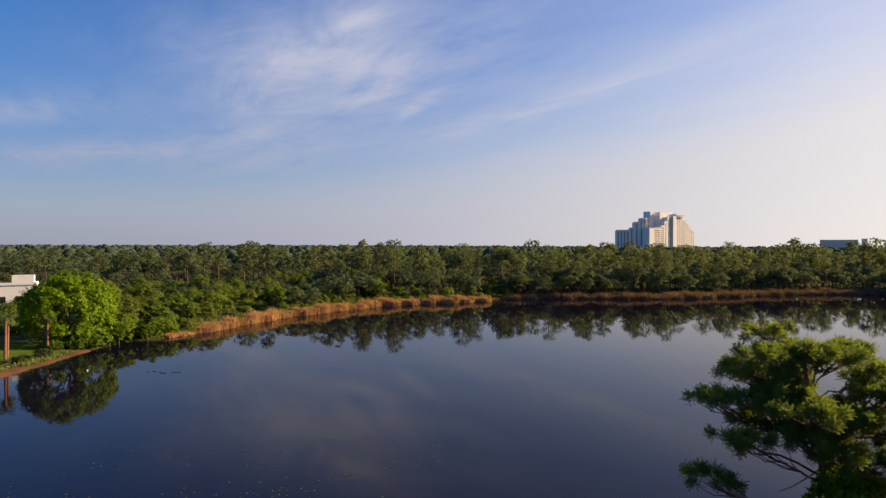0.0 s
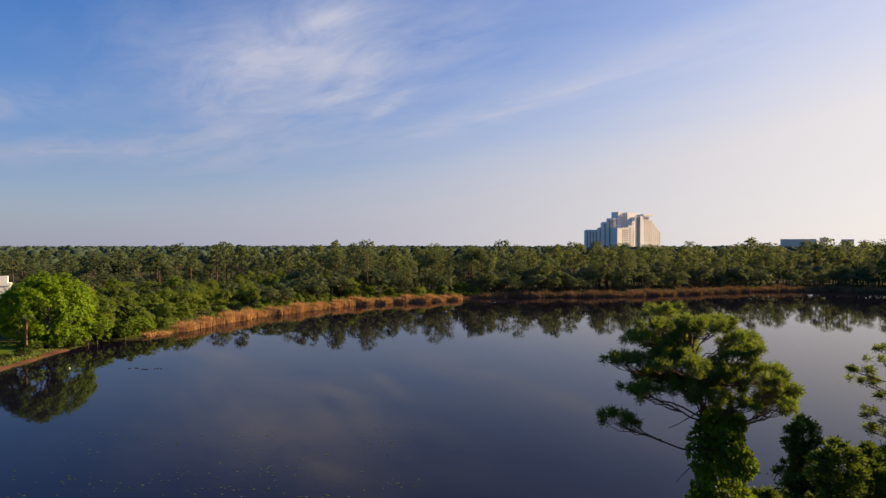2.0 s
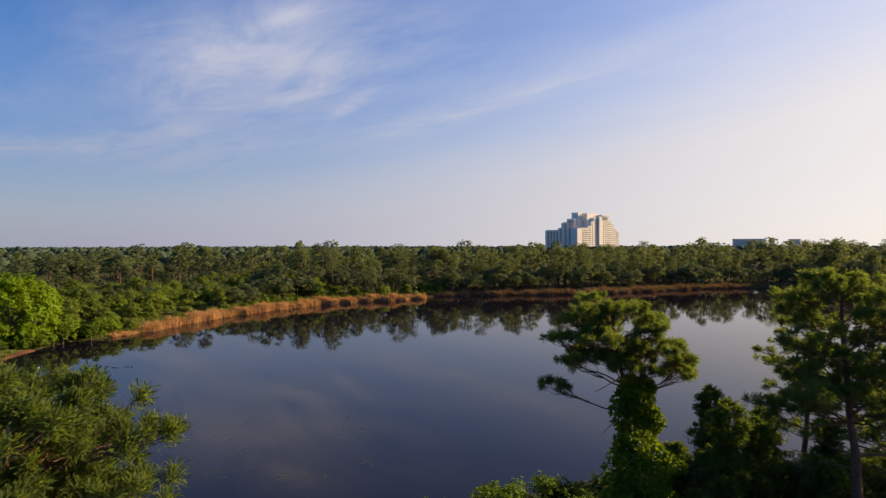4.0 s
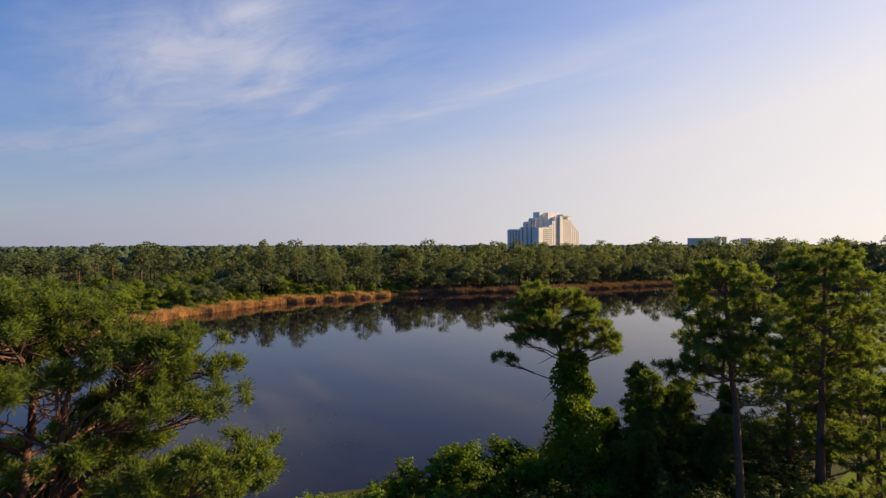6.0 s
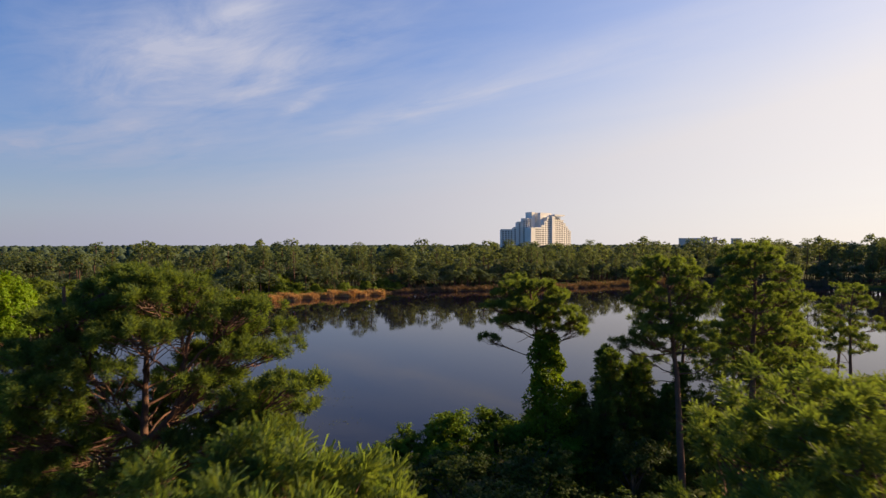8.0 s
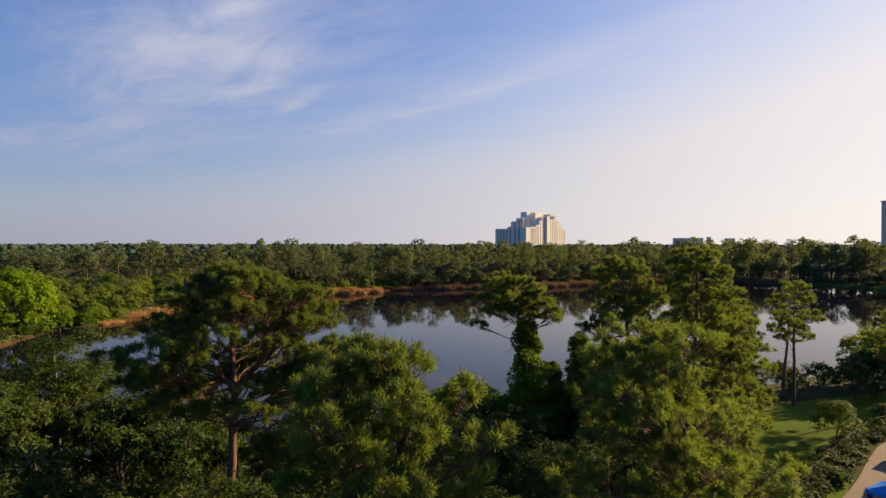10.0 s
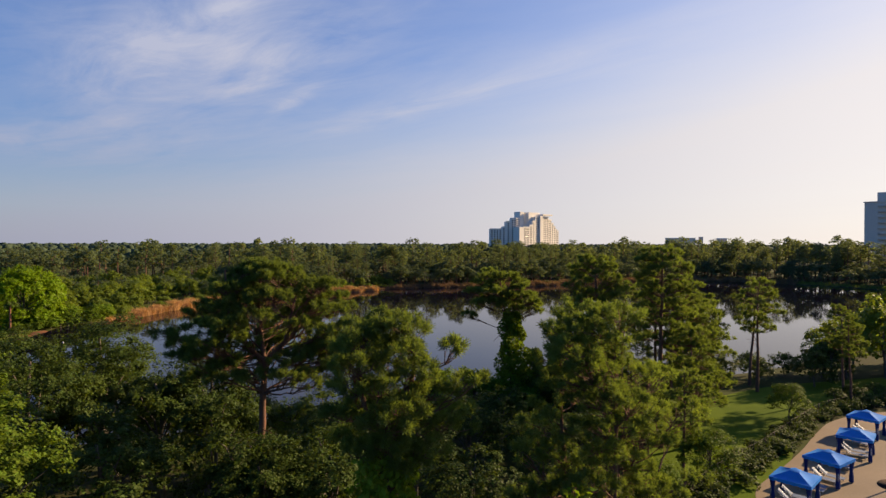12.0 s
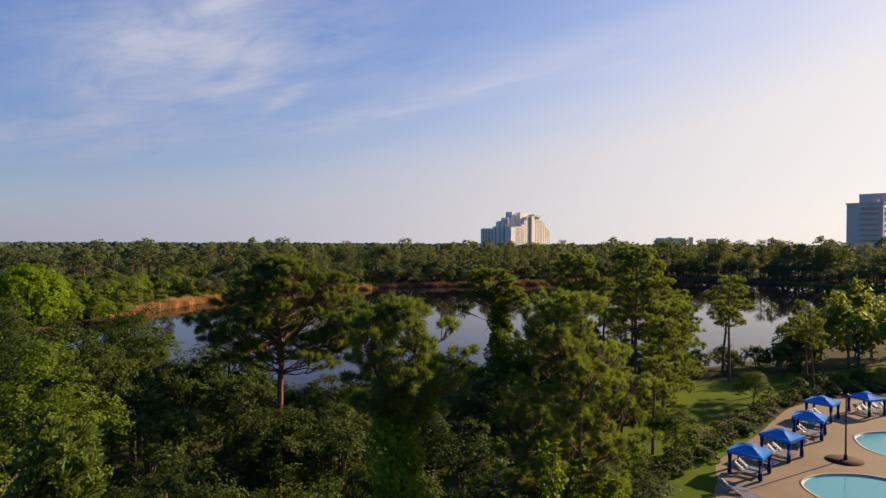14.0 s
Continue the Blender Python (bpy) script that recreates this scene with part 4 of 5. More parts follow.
# ---- near bank: the pines and thicket the camera backs over ----
tree("pine_tree", pine_geo(109, 16.2, 12.9, 2.3, 20, 42, (-1.6, 0.4), needle=0.2, width=0.018, count=64, reach=(188, 0.5), trunk_r=0.24, crook=0.5, shape=0.6, pad_r=0.85, flat=0.38,
              extra=((-4.3, 0.2, 14.1), (-4.6, -0.4, 11.9), (-3.6, 0.6, 12.8), (-3.3, -0.6, 15.6), (-2.3, 0.8, 16.0), (-1.6, -0.7, 15.7), (-0.4, 0.5, 15.5), (0.7, -0.4, 14.6), (1.5, 0.3, 13.7), (0.5, 0.8, 12.9),
                     (-2.6, -1.6, 14.3), (-1.2, 1.6, 14.6), (0.2, -1.4, 13.9), (-2.9, 1.5, 14.9), (1.8, 0.0, 12.7), (1.2, -0.8, 13.2), (2.2, 0.6, 12.1), (-0.8, 0.9, 13.1), (-1.8, -0.6, 13.3), (-2.7, 0.4, 13.4), (-3.7, -0.9, 13.2), (-0.2, -0.9, 12.5))), 12.5, 17.5, BARK, NEEDLE,
              "flat-topped slash pine leaning over the lake, vine round its trunk", "tree", "pines on the near bank")
tree("pine_tree", pine_geo(107, 18.1, 11.0, 5.0, 92, 50, (0.3, -0.4), needle=0.2, width=0.018, count=62, trunk_r=0.25, crook=0.3, shape=0.22, pad_r=1.05, leaders=4, peak=0.8,
              extra=((-4.6, 0.5, 12.8), (3.4, 1.0, 12.6), (4.4, -0.6, 13.0), (-3.0, -2.6, 12.6), (1.6, -3.2, 12.4), (3.9, 2.4, 11.6), (0.5, 3.6, 12.6), (4.9, 0.6, 13.4), (5.0, 1.6, 12.3), (4.6, -1.4, 11.9), (-5.0, -1.2, 13.6), (2.4, 2.8, 12.2), (2.7, 2.5, 15.0), (1.6, 3.4, 15.0), (4.7, -0.4, 14.8), (4.2, 0.6, 15.4), (4.7, -1.5, 13.9), (3.6, 0.2, 16.2), (5.2, -3.0, 14.2), (4.4, -2.2, 13.2), (3.4, -1.2, 16.2), (3.6, -3.4, 12.4))), -9.2, -0.6, BARK, NEEDLE,
              "broad old slash pine with a forked reddish trunk", "tree", "pines on the near bank")
tree("pine_tree", pine_geo(111, 16.5, 11.0, 2.1, 34, 42, (0.2, 0), needle=0.22, width=0.016, count=66, trunk_r=0.2, crook=0.3, shape=0.5, pad_r=0.85, leaders=2, flat=0.5,
     extra=((1.9, 0.2, 14.9), (2.3, -0.3, 13.8), (-2.0, 0.5, 12.6), (2.0, 0.8, 12.2))), -2.9, -16.0, BARK, NEEDLE,
     "slender pine with drooping limbs wrapped in vine", "tree", "pines on the near bank")
tree("pine_tree", pine_geo(114, 16.5, 3.5, 3.3, 100, 38, (0, 0), needle=0.2, width=0.017, count=62, trunk_r=0.24, crook=0.2, shape=0.35, pad_r=1.1, leaders=3, flat=0.42,
              extra=((2.8, 0.4, 13.0), (3.4, -0.6, 11.6), (3.9, 0.6, 10.4), (3.2, 1.8, 12.2), (4.2, -0.4, 8.8), (3.8, 1.2, 7.4))), 5.4, -14.0, BARK, NEEDLE,
              "dense young pine foliaged almost to the ground", "tree", "pines on the near bank")
PINE_B = tree("pine_tree", pine_geo(117, 18.0, 12.0, 2.9, 36, 38, (-0.3, 0), needle=0.22, width=0.026, count=44, trunk_r=0.27, shape=0.45, pad_r=0.95,
              extra=((-3.6, 0.6, 12.4), (-3.0, -1.0, 13.3), (2.8, 0.2, 11.6), (-1.8, 1.4, 11.2))), 18.3, 10.4, BARK, NEEDLE,
              "tall slash pine with an open layered crown", "tree", "pines on the near bank")
tree("pine_tree", pine_geo(121, 18.8, 11.4, 3.2, 46, 38, (0, 0), needle=0.22, width=0.026, count=44, trunk_r=0.29, shape=0.4, pad_r=1.0,
              extra=((3.4, 0.2, 10.8), (2.2, -2.4, 9.6), (-2.6, -1.8, 10.2))), 25.3, 13.4, BARK, NEEDLE,
              "tallest slash pine of the group with a long crown", "tree", "pines on the near bank")
PINE_D = tree("pine_tree", pine_geo(125, 15.0, 7.6, 2.7, 26, 30, (0.3, 0), needle=0.26, width=0.036, count=26, trunk_r=0.2, crook=0.4, shape=0.62, pad_r=0.75), 48.4, 28.4, BARK, NEEDLE,
              "thin tall pine with a high tufted crown on the lawn's edge", "tree", "pines beside the lawn")
for x, y, turn, s, tall in ((50.6, 32.5, 120, 0.98, 1.02), (55.6, 22.8, 200, 0.78, 1.0), (54.4, 20.6, 320, 0.74, 0.98), (29.4, 28.4, 50, 1.15, 0.86)):
    again(PINE_D, x, y, turn, s, tall=tall)
PINE_F = tree("pine_tree", pine_geo(123, 13.2, 4.0, 3.0, 36, 36, (0, 0), width=0.044, count=24, trunk_r=0.2, shape=0.35, pad_r=1.05), 38.8, 27.0, BARK, NEEDLE,
              "bushy slash pine at the edge of the lawn", "tree", "pines beside the lawn")
for x, y, turn, s, tall in ((33.5, 18.8, 70, 0.72, 0.95), (27.5, 11.5, 150, 0.68, 0.92), (36.8, 25, 10, 0.72, 0.95), (29, 20, 250, 0.8, 0.9)):
    again(PINE_F, x, y, turn, s * 1.4, tall=tall)
again(PINE_F, 22.4, 5.2, 30, 0.68, tall=1.0)
again(PINE_F, 20.6, 7.4, 200, 0.62, tall=0.95)
again(PINE_B, 29.5, 18.0, 100, 0.86, "slash pine standing behind the tallest one")


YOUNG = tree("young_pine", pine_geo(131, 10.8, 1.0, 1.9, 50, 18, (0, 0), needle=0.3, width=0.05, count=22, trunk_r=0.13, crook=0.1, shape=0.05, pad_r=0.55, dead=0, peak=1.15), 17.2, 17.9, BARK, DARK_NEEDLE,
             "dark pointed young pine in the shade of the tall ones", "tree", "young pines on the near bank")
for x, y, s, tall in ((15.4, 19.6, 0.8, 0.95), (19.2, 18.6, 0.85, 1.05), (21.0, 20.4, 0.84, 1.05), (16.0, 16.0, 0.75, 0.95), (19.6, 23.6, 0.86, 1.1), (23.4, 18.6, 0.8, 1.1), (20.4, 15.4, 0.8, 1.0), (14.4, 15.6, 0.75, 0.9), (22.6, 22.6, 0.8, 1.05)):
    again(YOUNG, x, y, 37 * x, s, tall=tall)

VINED = tree("vine_thicket", leafy_geo(141, 7.5, 2.7, 0.2, 36, 260, 0.115, 0.16, 0.9, 0.95, 0.5), 6.2, 19.2, OAK_BARK, VINE, "mound of bright vine smothering a small tree", "thicket", "vine mounds")
for x, y, turn, s, tall in ((-3.2, 18.2, 40, 0.75, 0.92), (-0.6, 17.2, 90, 0.8, 0.95), (1.6, 18.7, 160, 0.8, 1.06), (4.0, 17.4, 200, 0.8, 1.0), (9.0, 19.5, 250, 0.9, 1.05),
                            (11.2, 18.2, 330, 0.8, 1.05), (14.2, 16.6, 15, 0.8, 1.0), (-8.2, 14.5, 300, 0.85, 0.85), (-13.5, 17, 20, 0.95, 1.0), (-19, 17, 70, 1.0, 1.0), (-26, 18, 160, 1.0, 1.05)):
    again(VINED, x, y, turn, s, tall=tall)

OAK = tree("oak_tree", leafy_geo(151, 13.2, 4.6, 1.5, 72, 310, 0.096, 0.26, 0.8, 1.2), -26, 8, OAK_BARK, LEAF, "spreading oak with glossy leaves in the near thicket", "tree", "oaks of the thicket")
OAK_2 = tree("oak_tree", leafy_geo(152, 11.5, 3.8, 0.8, 60, 290, 0.098, 0.22, 0.85, 1.1), -16.2, 6.2, OAK_BARK, LEAF, "rounded oak crowding the near bank", "tree", "oaks of the thicket")
OAK_3 = tree("oak_tree", leafy_geo(153, 8.5, 3.2, 0.3, 48, 190, 0.105, 0.18, 0.9, 1.0), -5, 7.5, OAK_BARK, LEAF, "low bushy oak filling the gaps between the pines", "tree", "oaks of the thicket")
for src, x, y, turn, s, tall in (
        (OAK, -33, 14, 50, 1.0, 1.15), (OAK, -22.8, 2.6, 310, 0.9, 1.22), (OAK, -29.5, 5.0, 70, 0.95, 1.2), (OAK, -21.5, 11.5, 20, 0.95, 1.15), (OAK_3, -9.8, -3.6, 70, 1.0, 1.14), (OAK_2, -8.4, -5.2, 40, 0.82, 0.98), (OAK_3, -12.2, 3.6, 160, 1.0, 1.19), (OAK_3, -6.2, 1.2, 250, 0.9, 1.03), (OAK_2, -14, 9.5, 260, 1.0, 1.08), (OAK, -40, 8, 90, 1.0, 1.0), (OAK, -24, -3, 130, 1.0, 1.07), (OAK, -33, 0, 180, 1.0, 1.12), (OAK, -30, -14, 210, 1.0, 0.95),
        (OAK_2, -20.5, 7.8, 30, 1.0, 1.08), (OAK_2, -16, -5, 75, 1.0, 0.98), (OAK_2, -25, -17, 110, 1.0, 1.0), (OAK_2, -22, 15, 140, 1.0, 1.0), (OAK_2, -12.5, 11, 10, 0.9, 0.9), (OAK_2, -47, 14, 10, 1.1, 1.0), (OAK_2, -13, -15, 300, 0.95, 0.95),
        (OAK_3, 0.8, 4.5, 60, 1.0, 0.86), (OAK_3, 5.5, 7.0, 120, 0.95, 0.86), (OAK_3, 10, 3.2, 200, 1.0, 0.86), (OAK_3, 2.5, -4.5, 280, 1.0, 0.9), (OAK_3, -5.5, -4, 330, 1.0, 1.08),
        (OAK_3, 11.5, -9.5, 20, 0.9, 0.77), (OAK_3, 13.6, 3.4, 100, 0.9, 0.95), (OAK_3, -8, -13, 170, 1.0, 0.95), (OAK_3, -3, -9.5, 90, 1.0, 0.9), (OAK_3, 2.0, -14, 250, 1.0, 0.9), (OAK_3, 11.5, -14, 40, 0.8, 0.69),
        (OAK_3, -2, 13, 140, 0.9, 0.85), (OAK_3, 4.5, 13, 140, 0.9, 0.85), (OAK_3, 9.5, 12, 240, 0.9, 0.9), (OAK_3, -8, 14, 200, 0.9, 0.85),
        (OAK_3, 14.2, 18.6, 30, 0.85, 0.95), (OAK_3, 18, 20.4, 300, 0.9, 1.0), (OAK_3, 21.5, 23.2, 200, 0.95, 1.1), (OAK_3, 10.9, 20.0, 100, 0.7, 0.85), (OAK_3, 24.5, 21.5, 100, 0.85, 0.95), (OAK_3, 16.5, 13.5, 10, 0.85, 0.95),
        (OAK_3, 14.6, 22.6, 60, 0.8, 0.9), (OAK_3, 26, 25, 260, 0.85, 0.8), (OAK_3, 25.2, 14.4, 130, 0.85, 0.8), (OAK_3, 27.2, 18.6, 30, 0.85, 0.7), (OAK_3, 21.4, 12.6, 310, 0.85, 0.85)):
    again(src, x, y, turn, s, tall=tall)


# oak on the sunny side, wearing the leaf colour brightened for sun
tree("oak_tree", leafy_geo(155, 15.0, 4.2, 1.0, 80, 360, 0.095, 0.24, 0.85, 1.15), -20.2, -10.2, OAK_BARK, SUNLIT_LEAF, "oak beside the thicket, sunlight put into its leaf colour", "tree", "oaks of the thicket")


again(YOUNG, -14.4, -22.0, 80, 1.15, "bushy young pine at the edge of the oaks", 1.08)


def vine_column(x, y, lo, hi, r0, r1, seed, n=4200):
    g = np.random.default_rng(seed)
    f = g.random(n)
    az = g.random(n) * 6.28
    r = (r0 + (r1 - r0) * f**1.3) * (0.8 + 0.34 * np.sin(f * 23 + az * 2) * np.sin(f * 9 + 1) + 0.22 * np.sin(f * 41 + az * 3)) * np.sqrt(g.uniform(0.3, 1, n))
    o = np.stack([np.cos(az), np.sin(az), 0.4 + 0 * az], 1)
    c = np.stack([x + np.cos(az) * r - 0.6 * f**2, y + np.sin(az) * r, lo + (hi - lo) * f], 1)
    e = new("climbing_vine")
    tagged(e, "green vine climbing and hiding a pine trunk", "vine", "vines on the pines")
    link("leaves", Geo().leaves(g, c, o, 0.12).mesh("leaves", VINE), e)
    for k in range(3):
        w = np.linspace(0, 1, 14)
        turn = w * (5 + k) + 2.1 * k
        line = np.stack([x + np.cos(turn) * 0.35 - 0.6 * w**2, y + np.sin(turn) * 0.35, lo - 0.5 + (hi - lo) * w], 1)
        link("stem", Geo().tube(line, np.linspace(0.05, 0.015, 14), 5).mesh("stem", OAK_BARK, True), e)


vine_column(12.7, 17.5, 0.5, 13.3, 3.1, 0.95, 161, 20000)
vine_column(-2.9, -16.0, 0.5, 12.5, 2.3, 1.1, 162, 12000)
vine_column(5.2, -15.6, 0.5, 9.5, 1.9, 1.2, 163, 3500)
for k, (x, y, hi, r) in enumerate(((-2.3, -17.7, 10.2, 0.5), (0.6, -16.2, 7.4, 0.55), (3.8, -17.2, 11.2, 0.6), (6.9, -16.6, 9.0, 0.6), (9.4, -12.6, 7.2, 0.8))):
    vine_column(x, y, 0.4, hi, r * 1.7, r, 164 + k, 1800)


# ---- right: lawn, pool deck ----
sheet("lawn", [(11, -10), (15.5, -1), (20, 8), (26, 15), (34, 22), (43, 27.5), (54, 31), (68, 31.5), (84, 31), (84, 22), (66, 21), (54, 21), (44, 17), (38.5, 11.2), (32.2, 5.4), (27.4, 1.8), (25.0, -1.6), (22.8, -5.8), (22, -12), (14, -14)], LAWN, 0.09,
      "sunlit mown lawn sloping to the lake", "lawn", 1.0)
sheet("planting_bed", [(15.5, -3.2), (21, 0.4), (27, 4.4), (32.5, 7.2), (38, 10.8), (44, 15), (50, 18.3), (58, 20), (66, 18.5), (66, 20), (56, 21.2), (49.4, 19.4), (42, 14.9), (33, 9.6), (26, 6.0), (20, 2.0), (14.6, -1.8)], MULCH, 0.14,
      "dark mulched planting bed along the fence", "planting bed", 0.7)
stems = []
MYRTLE = tree("crape_myrtle", leafy_geo(171, 4.6, 2.2, 0.7, 42, 170, 0.075, 0.05, 0.95, 0.75, 0.5, limbs=16, apart=stems), 41.2, 15.4, OAK_BARK, SUNLIT_LEAF, "small airy multi-stemmed tree beside the lawn fence", "tree", "small lawn trees", limbs=stems)
again(MYRTLE, 22.8, 2.6, 80, 1.05)
again(MYRTLE, 17.5, 0.6, 200, 0.8)
# lighter leaf colour stands for the haze over the right-hand shore
LAKE_TREE = tree("lakeside_tree", leafy_geo(183, 5.6, 2.7, 0.3, 34, 110, 0.16, 0.12, 0.95, 0.95, 0.5), 78, 36.5, OAK_BARK, WILLOW, "leafy tree on the lake shore, in a paler leaf colour for haze", "tree", "lakeside trees")
BUSH = tree("round_bush", leafy_geo(181, 5.0, 2.8, 0.1, 32, 90, 0.18, 0.1, 0.9, 1.0, 0.48), 57.5, 29, OAK_BARK, LEAF, "dark rounded wax myrtle by the lake shore", "shrub", "lakeside bushes")
for x, y, s, tall in ((62, 31, 1.1, 1.1), (66.5, 33, 1.3, 1.3), (53, 34, 0.8, 0.9), (71, 31, 1.5, 1.4), (76, 34, 1.6, 1.5), (43, 32, 0.8, 0.8), (39.5, 33, 0.7, 0.8), (46.5, 34, 0.7, 0.8), (80, 28, 1.5, 1.4), (60, 37, 0.8, 0.9), (87, 33, 1.6, 1.5),
                      (34, 29, 0.8, 0.9), (29, 31, 0.8, 0.9), (24, 31, 0.8, 1.0), (20, 27, 0.8, 1.0), (14, 27, 0.8, 1.0), (32, 25, 0.8, 1.0), (24, 23, 0.8, 1.0), (50, 37, 0.8, 0.9), (56, 39, 0.8, 0.9), (68, 38, 1.2, 1.2), (74, 39, 1.3, 1.3), (83, 38, 1.4, 1.4), (92, 40, 1.5, 1.5), (94, 30, 1.6, 1.7), (64, 34.5, 1.0, 1.0), (53.2, 21.6, 0.42, 0.9), (56.4, 22.2, 0.5, 0.85), (59.8, 22.4, 0.46, 0.9), (63.6, 22.2, 0.55, 0.9), (67.5, 22.0, 0.6, 0.9)):
    again(BUSH if x < 66 else LAKE_TREE, x, y, 53 * x, s, tall=tall)
HEDGE = tree("low_shrub", leafy_geo(191, 1.0, 0.75, 0.05, 14, 42, 0.09, 0.03, 0.8, 0.34, 0.5), 30.3, 6.9, OAK_BARK, LEAF, "low clipped shrub in the planting bed", "shrub", "planting bed shrubs")
g = np.random.default_rng(43)
bed = np.array([(16, -2.3), (21, 1.0), (27, 4.9), (35, 9.3), (43, 14.4), (49.8, 18.4), (57, 20.4), (66, 19.8)])
bed_at = np.concatenate([[0], np.cumsum(np.linalg.norm(np.diff(bed, axis=0), axis=1))])
for t in np.arange(0.5, bed_at[-1], 0.72):
    for o in (0.95, 0.3, -0.4):
        x = np.interp(t, bed_at, bed[:, 0]) + g.normal() * 0.35 - o * 0.55
        y = np.interp(t, bed_at, bed[:, 1]) + g.normal() * 0.35 + o * 0.83
        if outside(np.array([x]), np.array([y]), DECK)[0] > 0.6 and g.random() < 0.9:
            again(HEDGE, x, y, g.uniform(0, 360), g.uniform(0.55, 1.25))
for k in range(9):
    again(HEDGE, -69.6 + 0.5 * g.normal(), 86 + 2.3 * k + g.normal(), 40 * k, g.uniform(1.0, 1.9), "low green shrub on the lake bank")


def deck():
    top, rim = DECK_Z, DECK
    pools = [POOL_1, POOL_2]
    bm = bmesh.new()
    edges = []
    for line in (rim, *pools):
        vs = [bm.verts.new((x, y, top)) for x, y in line]
        edges += [bm.edges.new((vs[i], vs[(i + 1) % len(vs)])) for i in range(len(vs))]
    bmesh.ops.triangle_fill(bm, edges=edges, use_beauty=True)
    c = [f for f in bm.faces if any(outside(np.array([f.calc_center_median().x]), np.array([f.calc_center_median().y]), p)[0] < 0 for p in pools)]
    bmesh.ops.delete(bm, geom=c, context="FACES")
    for f in bm.faces:
        if f.normal.z < 0:
            f.normal_flip()
    low = bmesh.ops.extrude_face_region(bm, geom=bm.faces[:])
    for v in low["geom"]:
        if isinstance(v, bmesh.types.BMVert):
            v.co.z -= 0.35
    bmesh.ops.recalc_face_normals(bm, faces=bm.faces[:])
    tagged(part("pavement", bm, DECKING, None), "buff textured concrete pool deck", "pool deck", kind="structure")


POOL_1 = rounded([(29.9, -3.4), (31.6, -2.1), (34.2, -1.9), (37.0, -3.0), (38.6, -6), (37.5, -10), (33.5, -12), (30.5, -9), (29.4, -6)])
POOL_2 = rounded([(43.3, 4.3), (45.0, 5.8), (48.0, 6.1), (52, 5.0), (54, 1), (51.5, -2.5), (46.5, -3.2), (43, -0.6), (42.2, 2.0)])
deck()


def ring_mesh(line, inner, outer, z0, z1):
    """A kerb along a closed line."""
    d = np.roll(line, -1, 0) - np.roll(line, 1, 0)
    nrm = np.stack([d[:, 1], -d[:, 0]], 1) / (np.linalg.norm(d, axis=1, keepdims=True) + 1e-9)
    if outside(*(line[0] + nrm[0] * 0.2)[:, None], line)[0] < 0:
        nrm = -nrm
    a, b = line + nrm * inner, line + nrm * outer
    n = len(line)
    v = np.concatenate([np.c_[p, np.full(n, z)] for p, z in ((a, z0), (a, z1), (b, z1), (b, z0))])
    i = np.arange(n)
    j = (i + 1) % n
    return Geo().add(v, quads=np.concatenate([np.stack([k * n + i, k * n + j, ((k + 1) % 4) * n + j, ((k + 1) % 4) * n + i], 1) for k in range(4)]))


def pool(line, label):
    e = new("swimming_pool")
    tagged(e, label, "swimming pool")
    link("coping", ring_mesh(line, -0.03, 0.2, DECK_Z - 0.06, DECK_Z + 0.015).mesh("coping", COPING), e, "pale rounded coping")
    link("basin_wall", ring_mesh(line, -0.04, -0.02, 0.0, DECK_Z - 0.06).mesh("basin_wall", POOL_TILE), e)
    for name, z, mat in (("basin_floor", 0.0, POOL_TILE), ("pool_water", DECK_Z - 0.12, POOL_WATER)):
        bm = bmesh.new()
        vs = [bm.verts.new((x, y, z)) for x, y in line]
        f = bm.faces.new(vs)
        bmesh.ops.triangulate(bm, faces=[f])
        for f in bm.faces:
            if f.normal.z < 0:
                f.normal_flip()
        part(name, bm, mat, e)


pool(POOL_1, "blue free-form swimming pool with pale coping")
pool(POOL_2, "second turquoise swimming pool in the deck")


